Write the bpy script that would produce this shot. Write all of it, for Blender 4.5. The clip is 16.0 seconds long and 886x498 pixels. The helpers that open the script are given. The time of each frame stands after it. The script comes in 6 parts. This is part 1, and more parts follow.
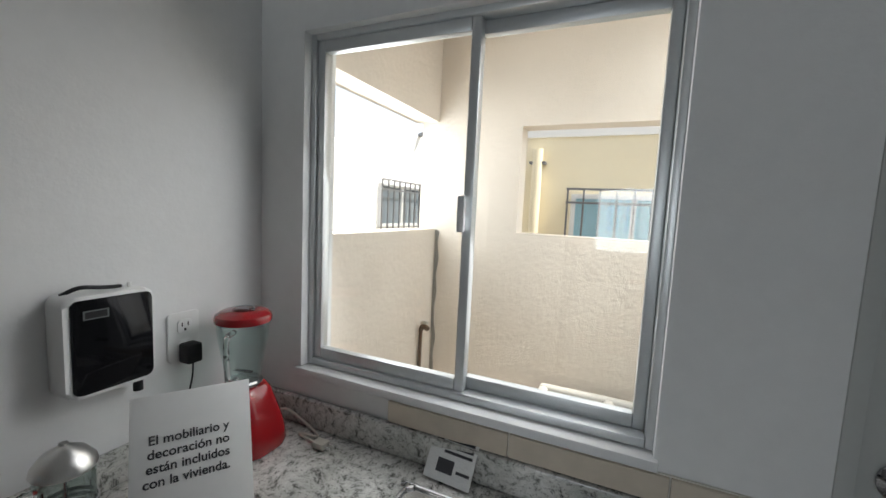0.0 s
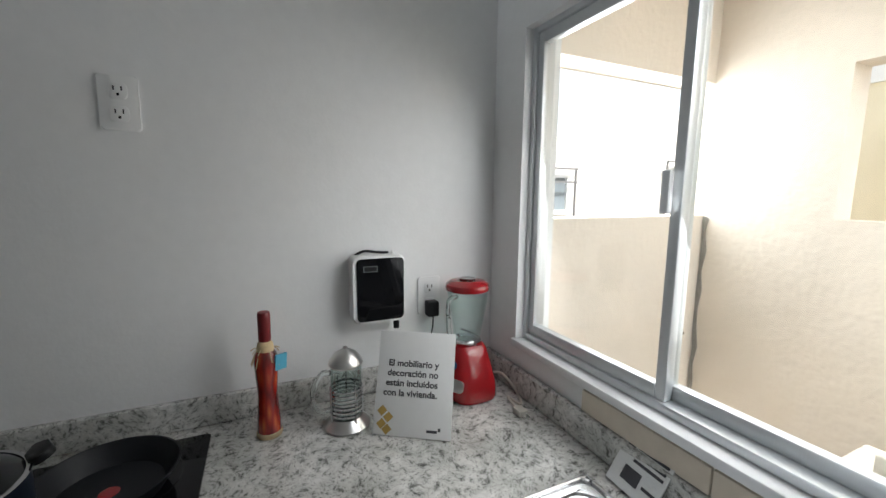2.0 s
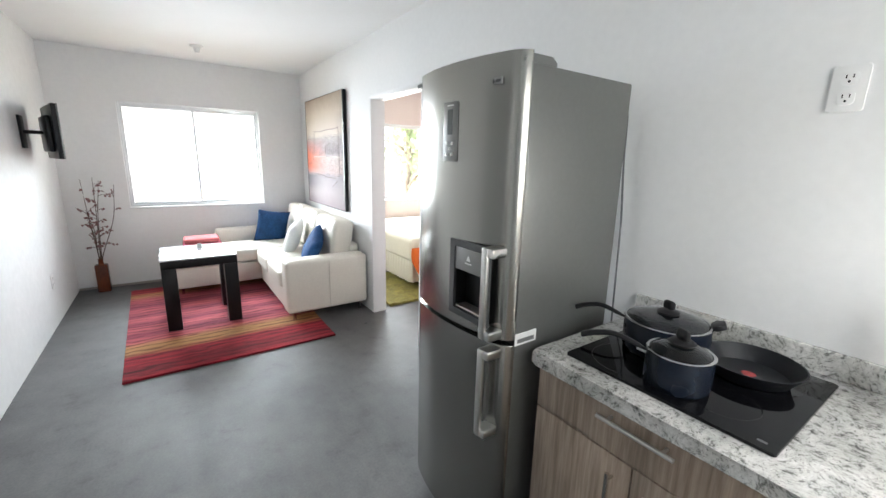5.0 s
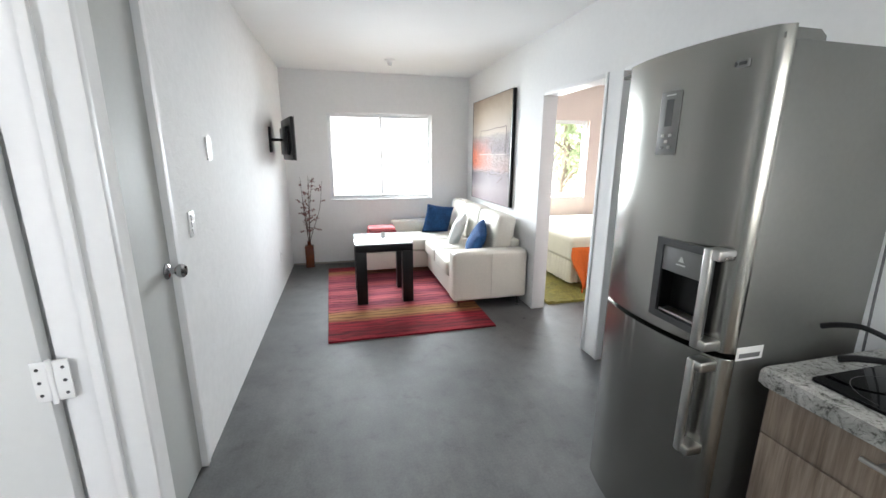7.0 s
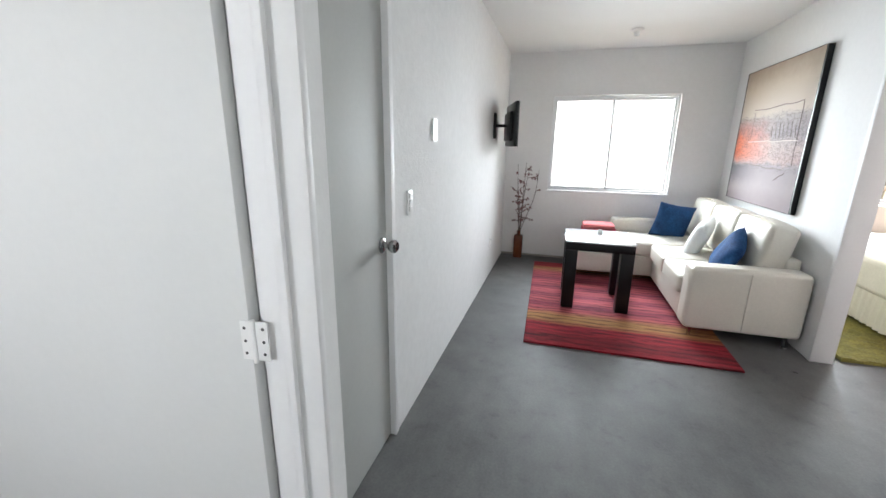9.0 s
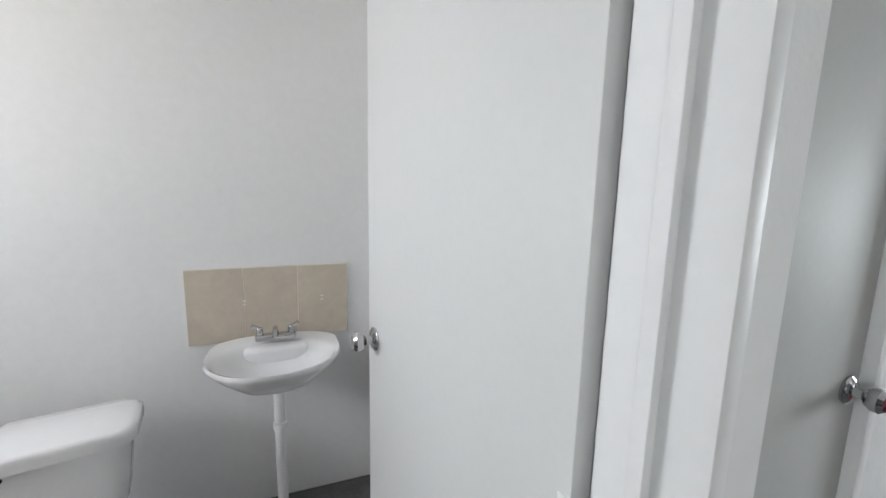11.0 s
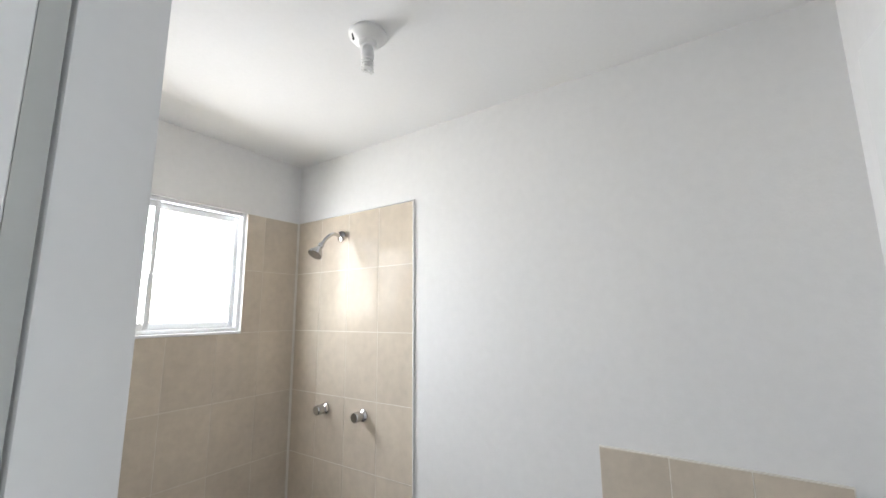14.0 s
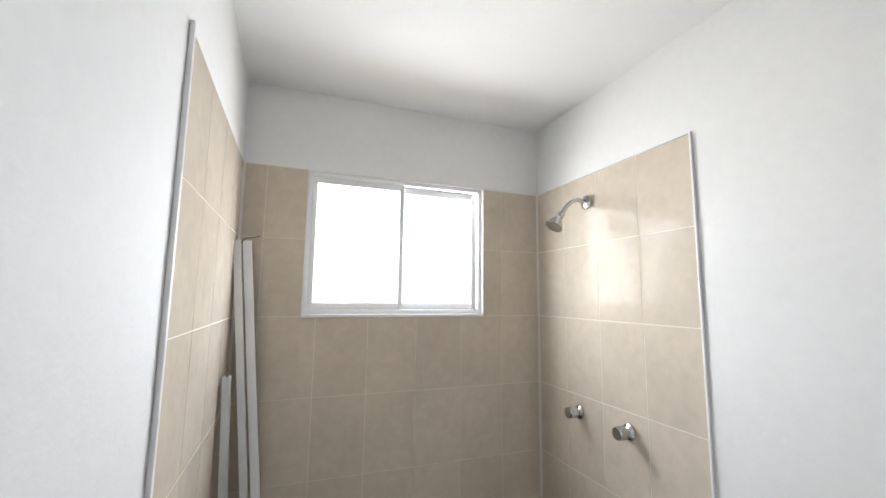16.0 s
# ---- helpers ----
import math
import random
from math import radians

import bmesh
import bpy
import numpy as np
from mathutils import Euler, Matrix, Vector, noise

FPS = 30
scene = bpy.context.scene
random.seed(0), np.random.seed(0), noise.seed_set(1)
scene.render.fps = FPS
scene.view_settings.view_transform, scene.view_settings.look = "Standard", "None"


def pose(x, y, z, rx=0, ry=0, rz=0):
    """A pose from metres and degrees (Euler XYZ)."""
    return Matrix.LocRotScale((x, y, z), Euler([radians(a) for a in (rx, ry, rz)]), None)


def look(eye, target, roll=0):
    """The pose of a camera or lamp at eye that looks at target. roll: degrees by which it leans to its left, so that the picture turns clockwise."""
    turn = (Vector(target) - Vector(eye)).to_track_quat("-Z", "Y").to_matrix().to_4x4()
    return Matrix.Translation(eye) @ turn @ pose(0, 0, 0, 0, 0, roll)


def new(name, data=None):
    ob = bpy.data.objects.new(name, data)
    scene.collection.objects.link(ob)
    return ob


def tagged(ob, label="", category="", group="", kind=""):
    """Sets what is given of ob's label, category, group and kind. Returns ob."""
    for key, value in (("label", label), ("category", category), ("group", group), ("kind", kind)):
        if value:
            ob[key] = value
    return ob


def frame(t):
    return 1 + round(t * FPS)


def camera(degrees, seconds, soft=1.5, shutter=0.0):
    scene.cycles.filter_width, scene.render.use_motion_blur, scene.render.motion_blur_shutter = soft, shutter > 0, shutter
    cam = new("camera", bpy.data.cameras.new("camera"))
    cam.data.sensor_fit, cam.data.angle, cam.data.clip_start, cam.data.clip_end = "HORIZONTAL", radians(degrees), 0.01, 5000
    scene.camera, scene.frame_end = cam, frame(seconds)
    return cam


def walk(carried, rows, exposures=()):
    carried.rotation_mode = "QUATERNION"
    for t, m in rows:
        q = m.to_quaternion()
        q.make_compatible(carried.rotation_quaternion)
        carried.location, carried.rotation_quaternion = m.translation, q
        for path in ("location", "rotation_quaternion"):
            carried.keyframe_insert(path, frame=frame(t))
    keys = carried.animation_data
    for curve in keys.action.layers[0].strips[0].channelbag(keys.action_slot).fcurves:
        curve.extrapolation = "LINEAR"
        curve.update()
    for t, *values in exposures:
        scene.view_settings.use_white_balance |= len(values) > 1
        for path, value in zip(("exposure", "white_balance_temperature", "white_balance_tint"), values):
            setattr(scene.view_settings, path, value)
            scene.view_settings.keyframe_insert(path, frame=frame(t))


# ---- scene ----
cam = camera(96.3, 16.0)
PATH = [
    (0, (0.921, -0.822, 1.446), (0.113, 0.997, 1.253), 2.7),
    (0.5, (0.917, -0.804, 1.445), (0.17, 1.039, 1.234), 3.0),
    (1, (0.929, -0.775, 1.44), (0.103, 1.033, 1.214), 2.0),
    (1.5, (1.0, -0.719, 1.429), (-0.294, 0.787, 1.196), 1.5),
    (2, (1.105, -0.692, 1.432), (-0.698, 0.131, 1.158), 0.5),
    (2.5, (1.159, -0.707, 1.429), (-0.804, -0.438, 1.156), -1.0),
    (3, (1.251, -0.725, 1.415), (-0.72, -0.848, 1.101), -0.3),
    (3.5, (1.347, -0.749, 1.404), (-0.598, -1.04, 1.042), 1.2),
    (4, (1.385, -0.711, 1.423), (-0.445, -1.437, 1.071), 2.0),
    (4.5, (1.428, -0.675, 1.407), (-0.135, -1.869, 1.046), 3.3),
    (5, (1.483, -0.649, 1.415), (0.371, -2.253, 0.979), 1.4),
    (5.2, (1.497, -0.643, 1.412), (0.55, -2.353, 0.991), 1.3),
    (7.3, (1.688, -0.705, 1.405), (1.245, -2.603, 0.958), 0.4),
    (7.5, (1.664, -0.763, 1.404), (1.25, -2.671, 0.973), 0.5),
    (8, (1.566, -0.886, 1.403), (1.207, -2.814, 1.009), 0.8),
    (8.5, (1.562, -0.937, 1.396), (1.397, -2.87, 0.911), 0.7),
    (9, (1.689, -0.952, 1.357), (2.226, -2.812, 0.852), 0.7),
    (9.5, (1.791, -1.012, 1.366), (2.773, -2.714, 0.992), -1.0),
    (9.7, (1.813, -1.028, 1.372), (2.931, -2.647, 1.013), -0.9),
    (11.8, (1.936, -1.311, 1.421), (3.924, -1.265, 1.204), -0.3),
    (12, (1.937, -1.294, 1.434), (3.916, -1.06, 1.256), -1.2),
    (12.5, (1.993, -1.275, 1.416), (3.91, -0.705, 1.359), -1.0),
    (13, (2.048, -1.223, 1.443), (3.915, -0.526, 1.613), -1.3),
    (13.5, (2.094, -1.209, 1.474), (3.916, -0.447, 1.79), 0.1),
    (14, (2.18, -1.206, 1.503), (3.821, -0.107, 1.819), -0.6),
    (14.5, (2.291, -1.192, 1.516), (3.657, 0.246, 1.777), 0.6),
    (15, (2.352, -1.134, 1.506), (3.521, 0.469, 1.754), 0.5),
    (15.5, (2.422, -1.017, 1.5), (3.406, 0.702, 1.774), 0.2),
    (16, (2.463, -0.939, 1.498), (3.154, 0.923, 1.739), 0.7),
]
EXPO = [(0, 0.44), (1.0, 0.58), (1.5, 0.74), (2, 0.9), (2.5, 1.12), (3.0, 1.65), (3.5, 2.08), (4.2, 2.5), (5, 2.6), (8, 2.4), (9.0, 2.3), (9.5, 2.0), (12, 2.27), (12.5, 2.3), (13, 2.25), (13.5, 2.32), (14, 2.15), (14.5, 1.8), (15.0, 1.8), (15.5, 2.0), (16, 2.1)]
walk(cam, [(t, look(eye, target, roll)) for t, eye, target, roll in PATH], EXPO)

# ---- world, sun, window light ----
world = bpy.data.worlds.new("world")
scene.world = world
world.use_nodes = True
wn = world.node_tree.nodes
sky = wn.new("ShaderNodeTexSky")
sky.sky_type, sky.sun_disc = "NISHITA", False
sky.sun_elevation, sky.sun_rotation = radians(55), radians(93)
haze = wn.new("ShaderNodeHueSaturation")
haze.inputs["Saturation"].default_value, haze.inputs["Value"].default_value = 0.3, 1.5
world.node_tree.links.new(sky.outputs[0], haze.inputs["Color"])
world.node_tree.links.new(haze.outputs[0], wn["Background"].inputs[0])
wn["Background"].inputs[1].default_value = 0.15
sun = new("sun", bpy.data.lights.new("sun", "SUN"))
sun.data.energy, sun.data.angle, sun.data.color = 5.0, radians(8), (1.0, 0.95, 0.88)
sun.matrix_world = look((7, -0.4, 10), (0, 0, 0))


def window_light(name, place, aim, w, h, power, spread=150, tint=(0.935, 0.995, 1.05)):
    """The sky's light in a window opening."""
    lamp = new(name, bpy.data.lights.new(name, "AREA"))
    lamp.data.shape, lamp.data.size, lamp.data.size_y, lamp.data.energy = "RECTANGLE", w, h, power
    lamp.data.color, lamp.data.spread = tint, radians(spread)
    lamp.matrix_world = look(place, aim)
    return lamp


window_light("living_window_light", (1.165, -6.19, 1.42), (1.06, -5.19, 1.10), 1.34, 1.10, 12.5, 105, (0.91, 0.995, 1.065))
window_light("bathroom_window_light", (2.915, 0.99, 1.76), (2.92, 0, 1.32), 0.84, 0.64, 6.8, 162, (0.955, 0.985, 1.055))
window_light("kitchen_window_light", (0.580, 0.003, 1.44), (0.38, -1.0, 0.86), 0.80, 0.82, 1.6, 150, (0.97, 0.99, 1.02))
window_light("patio_sky_light", (1.69, 0.47, 2.25), (1.40, 0.50, 0.5), 0.76, 0.68, 11, 180)
window_light("patio_side_light", (0.02, 0.47, 1.60), (1.0, 0.47, 1.50), 0.66, 0.44, 4, 180)
window_light("bedroom_window_light", (-1.325, -6.19, 1.40), (-1.325, -5.19, 1.00), 1.05, 1.10, 18)


# ---- materials ----
def shader(name):
    m = bpy.data.materials.new(name)
    m.use_nodes = True
    return m, m.node_tree.nodes, m.node_tree.links, m.node_tree.nodes["Principled BSDF"]


def ramp_of(nodes, stops):
    r = nodes.new("ShaderNodeValToRGB")
    els = r.color_ramp.elements
    while len(els) < len(stops):
        els.new(0.5)
    for e, (p, c) in zip(els, stops):
        e.position, e.color = p, (*c, 1)
    return r


def noise_of(nodes, links, vec, scale, detail=4, rough=0.55):
    n = nodes.new("ShaderNodeTexNoise")
    n.inputs["Scale"].default_value, n.inputs["Detail"].default_value, n.inputs["Roughness"].default_value = scale, detail, rough
    links.new(vec, n.inputs["Vector"])
    return n


def coords(nodes, links, stretch=(1, 1, 1)):
    tc, mp = nodes.new("ShaderNodeTexCoord"), nodes.new("ShaderNodeMapping")
    mp.inputs["Scale"].default_value = stretch
    links.new(tc.outputs["Object"], mp.inputs["Vector"])
    return mp.outputs["Vector"]


def plain(name, color, rough=0.5, metal=0.0, vary=0.08, scale=3.0, fine=60.0, bump=0.0, bump_scale=120.0, stretch=(1, 1, 1), coat=0.0, rough_vary=0.1, per_object=0.0, spec=0.5):
    """A surface with colour variation at two scales, uneven gloss and fine relief."""
    m, n, l, b = shader(name)
    v = coords(n, l, stretch)
    big, small = noise_of(n, l, v, scale), noise_of(n, l, v, fine, 6)
    add = n.new("ShaderNodeMath"); add.operation = "ADD"
    l.new(big.outputs[0], add.inputs[0]); l.new(small.outputs[0], add.inputs[1])
    lo, hi = [max(0, c * (1 - vary)) for c in color], [min(1, c * (1 + vary)) for c in color]
    half = n.new("ShaderNodeMath"); half.operation = "MULTIPLY"; half.inputs[1].default_value = 0.5
    l.new(add.outputs[0], half.inputs[0])
    r = ramp_of(n, [(0.32, lo), (0.68, hi)])
    l.new(half.outputs[0], r.inputs[0])
    out = r.outputs[0]
    if per_object:
        info, hsv, mr = n.new("ShaderNodeObjectInfo"), n.new("ShaderNodeHueSaturation"), n.new("ShaderNodeMapRange")
        mr.inputs[3].default_value, mr.inputs[4].default_value = 1 - per_object, 1 + per_object
        l.new(info.outputs["Random"], mr.inputs[0]); l.new(mr.outputs[0], hsv.inputs["Value"]); l.new(out, hsv.inputs["Color"])
        out = hsv.outputs[0]
    l.new(out, b.inputs["Base Color"])
    rr = n.new("ShaderNodeMapRange")
    rr.inputs[3].default_value, rr.inputs[4].default_value = max(0.02, rough - rough_vary), min(1, rough + rough_vary)
    l.new(big.outputs[0], rr.inputs[0]); l.new(rr.outputs[0], b.inputs["Roughness"])
    b.inputs["Metallic"].default_value, b.inputs["Coat Weight"].default_value = metal, coat
    b.inputs["Specular IOR Level"].default_value = spec
    if bump:
        bn = n.new("ShaderNodeBump"); bn.inputs["Strength"].default_value, bn.inputs["Distance"].default_value = bump, 0.004
        t = noise_of(n, l, v, bump_scale, 5, 0.6)
        l.new(t.outputs[0], bn.inputs["Height"]); l.new(bn.outputs[0], b.inputs["Normal"])
    return m


def glass_mat(name, color=(1, 1, 1), rough=0.0):
    m, n, l, b = shader(name)
    b.inputs["Base Color"].default_value = (*color, 1)
    b.inputs["Transmission Weight"].default_value, b.inputs["Roughness"].default_value, b.inputs["IOR"].default_value = 1.0, rough, 1.45
    return m


def pane_mat():
    """Thin window glass: clear, with a gloss that grows at grazing angles."""
    m, n, l, b = shader("window_glass")
    t, g, mix, f = n.new("ShaderNodeBsdfTransparent"), n.new("ShaderNodeBsdfGlossy"), n.new("ShaderNodeMixShader"), n.new("ShaderNodeLayerWeight")
    g.inputs["Roughness"].default_value = 0.02
    t.inputs[0].default_value = (0.96, 0.97, 0.96, 1)
    p = n.new("ShaderNodeMath"); p.operation = "POWER"; p.inputs[1].default_value = 5
    q = n.new("ShaderNodeMath"); q.operation = "MULTIPLY_ADD"; q.inputs[1].default_value, q.inputs[2].default_value = 0.5, 0.03
    l.new(f.outputs["Facing"], p.inputs[0]); l.new(p.outputs[0], q.inputs[0])
    l.new(q.outputs[0], mix.inputs[0]); l.new(t.outputs[0], mix.inputs[1]); l.new(g.outputs[0], mix.inputs[2])
    l.new(mix.outputs[0], n["Material Output"].inputs[0])
    return m


def thin_glass_mat():
    """Blown glass: clear where one looks straight through it, bright and faintly green towards its edges."""
    m, n, l, b = shader("thin_glass")
    t, g, mix, f = n.new("ShaderNodeBsdfTransparent"), n.new("ShaderNodeBsdfGlossy"), n.new("ShaderNodeMixShader"), n.new("ShaderNodeLayerWeight")
    g.inputs["Roughness"].default_value = 0.03
    t.inputs[0].default_value, g.inputs[0].default_value = (0.90, 0.94, 0.93, 1), (0.86, 0.93, 0.92, 1)
    p = n.new("ShaderNodeMath"); p.operation = "POWER"; p.inputs[1].default_value = 3
    q = n.new("ShaderNodeMath"); q.operation = "MULTIPLY_ADD"; q.inputs[1].default_value, q.inputs[2].default_value = 0.7, 0.05
    l.new(f.outputs["Facing"], p.inputs[0]); l.new(p.outputs[0], q.inputs[0])
    l.new(q.outputs[0], mix.inputs[0]); l.new(t.outputs[0], mix.inputs[1]); l.new(g.outputs[0], mix.inputs[2])
    l.new(mix.outputs[0], n["Material Output"].inputs[0])
    return m


def chilli_mat():
    """Upright red chillies packed in oil behind glass."""
    m, n, l, b = shader("red_chillies_in_glass")
    v = coords(n, l, (1, 1, 0.22))
    pods = n.new("ShaderNodeTexVoronoi"); pods.inputs["Scale"].default_value = 70
    l.new(v, pods.inputs["Vector"])
    r = ramp_of(n, [(0.10, (0.52, 0.085, 0.02)), (0.38, (0.34, 0.018, 0.008)), (0.62, (0.20, 0.009, 0.006)), (0.85, (0.10, 0.006, 0.005))])
    l.new(pods.outputs["Distance"], r.inputs[0]); l.new(r.outputs[0], b.inputs["Base Color"])
    b.inputs["Roughness"].default_value, b.inputs["Coat Weight"].default_value, b.inputs["Coat Roughness"].default_value = 0.25, 0.7, 0.05
    return m


def granite_mat():
    m, n, l, b = shader("granite")
    v = coords(n, l)
    warp = noise_of(n, l, v, 9, 3)
    mixv = n.new("ShaderNodeVectorMath"); mixv.operation = "MULTIPLY_ADD"; mixv.inputs[1].default_value = (0.09, 0.09, 0.09)
    l.new(warp.outputs["Color"], mixv.inputs[0]); l.new(v, mixv.inputs[2])
    a = noise_of(n, l, mixv.outputs[0], 50, 9, 0.76)
    c = noise_of(n, l, mixv.outputs[0], 150, 6, 0.7)
    d = noise_of(n, l, v, 7, 4)
    base = ramp_of(n, [(0.335, (0.075, 0.077, 0.07)), (0.405, (0.26, 0.262, 0.25)), (0.465, (0.57, 0.57, 0.555)), (0.59, (0.72, 0.72, 0.71))])
    l.new(a.outputs[0], base.inputs[0])
    flecks = ramp_of(n, [(0.36, (0.16, 0.16, 0.16)), (0.45, (1, 1, 1))])
    l.new(c.outputs[0], flecks.inputs[0])
    tint = ramp_of(n, [(0.36, (0.66, 0.66, 0.63)), (0.60, (1.0, 0.99, 0.97))])
    l.new(d.outputs[0], tint.inputs[0])
    m1, m2 = n.new("ShaderNodeMixRGB"), n.new("ShaderNodeMixRGB")
    m1.blend_type = m2.blend_type = "MULTIPLY"; m1.inputs[0].default_value, m2.inputs[0].default_value = 0.75, 1.0
    l.new(base.outputs[0], m1.inputs[1]); l.new(flecks.outputs[0], m1.inputs[2])
    l.new(m1.outputs[0], m2.inputs[1]); l.new(tint.outputs[0], m2.inputs[2])
    l.new(m2.outputs[0], b.inputs["Base Color"])
    b.inputs["Roughness"].default_value, b.inputs["Specular IOR Level"].default_value = 0.22, 0.5
    return m


def wood_mat():
    m, n, l, b = shader("grey_oak_laminate")
    v = coords(n, l, (14, 14, 0.7))
    grain, broad = noise_of(n, l, v, 6, 8, 0.65), noise_of(n, l, coords(n, l, (9, 9, 0.25)), 1.4, 3)
    r1 = ramp_of(n, [(0.3, (0.23, 0.175, 0.138)), (0.55, (0.42, 0.34, 0.275)), (0.75, (0.54, 0.45, 0.375))])
    r2 = ramp_of(n, [(0.3, (0.72, 0.70, 0.68)), (0.7, (1.1, 1.08, 1.06))])
    l.new(grain.outputs[0], r1.inputs[0]); l.new(broad.outputs[0], r2.inputs[0])
    mx = n.new("ShaderNodeMixRGB"); mx.blend_type = "MULTIPLY"; mx.inputs[0].default_value = 1
    l.new(r1.outputs[0], mx.inputs[1]); l.new(r2.outputs[0], mx.inputs[2])
    l.new(mx.outputs[0], b.inputs["Base Color"])
    b.inputs["Roughness"].default_value = 0.42
    bn = n.new("ShaderNodeBump"); bn.inputs["Strength"].default_value, bn.inputs["Distance"].default_value = 0.15, 0.002
    l.new(grain.outputs[0], bn.inputs["Height"]); l.new(bn.outputs[0], b.inputs["Normal"])
    return m


def concrete_mat():
    """Polished cement: cloudy tones, trowel sweeps, scuffs with more shine, a few dark drops."""
    m, n, l, b = shader("polished_concrete")
    v = coords(n, l)
    big, mid, fine = noise_of(n, l, v, 1.3, 5, 0.6), noise_of(n, l, v, 7, 6, 0.65), noise_of(n, l, v, 90, 5)
    sweep = noise_of(n, l, coords(n, l, (2.4, 0.8, 1)), 5, 6, 0.7)
    drops = n.new("ShaderNodeTexVoronoi"); drops.inputs["Scale"].default_value = 2.6
    wob = n.new("ShaderNodeVectorMath"); wob.operation = "MULTIPLY_ADD"; wob.inputs[1].default_value = (0.05, 0.05, 0)
    l.new(fine.outputs["Color"], wob.inputs[0]); l.new(v, wob.inputs[2]); l.new(wob.outputs[0], drops.inputs["Vector"])
    tones = (
        ramp_of(n, [(0.3, (0.098, 0.098, 0.097)), (0.7, (0.168, 0.167, 0.165))]),
        ramp_of(n, [(0.28, (0.66, 0.66, 0.66)), (0.42, (0.95, 0.95, 0.95)), (0.7, (1.08, 1.08, 1.08))]),
        ramp_of(n, [(0.3, (0.86, 0.86, 0.86)), (0.7, (1.06, 1.06, 1.06))]),
        ramp_of(n, [(0.30, (0.84, 0.84, 0.84)), (0.5, (1.0, 1.0, 1.0)), (0.72, (1.14, 1.14, 1.13))]),
        ramp_of(n, [(0.034, (0.34, 0.33, 0.32)), (0.052, (1.0, 1.0, 1.0))]),
    )
    for tone, src in zip(tones, (big.outputs[0], mid.outputs[0], fine.outputs[0], sweep.outputs[0], drops.outputs["Distance"])):
        l.new(src, tone.inputs[0])
    out = tones[0].outputs[0]
    for tone in tones[1:]:
        mx = n.new("ShaderNodeMixRGB"); mx.blend_type = "MULTIPLY"; mx.inputs[0].default_value = 1
        l.new(out, mx.inputs[1]); l.new(tone.outputs[0], mx.inputs[2])
        out = mx.outputs[0]
    l.new(out, b.inputs["Base Color"])
    rr = ramp_of(n, [(0.34, (0.46, 0.46, 0.46)), (0.50, (0.55, 0.55, 0.55)), (0.66, (0.60, 0.60, 0.60))])
    l.new(sweep.outputs[0], rr.inputs[0]); l.new(rr.outputs[0], b.inputs["Roughness"])
    bn = n.new("ShaderNodeBump"); bn.inputs["Strength"].default_value, bn.inputs["Distance"].default_value = 0.03, 0.01
    b.inputs["Specular IOR Level"].default_value = 0.28
    l.new(sweep.outputs[0], bn.inputs["Height"]); l.new(bn.outputs[0], b.inputs["Normal"])
    return m


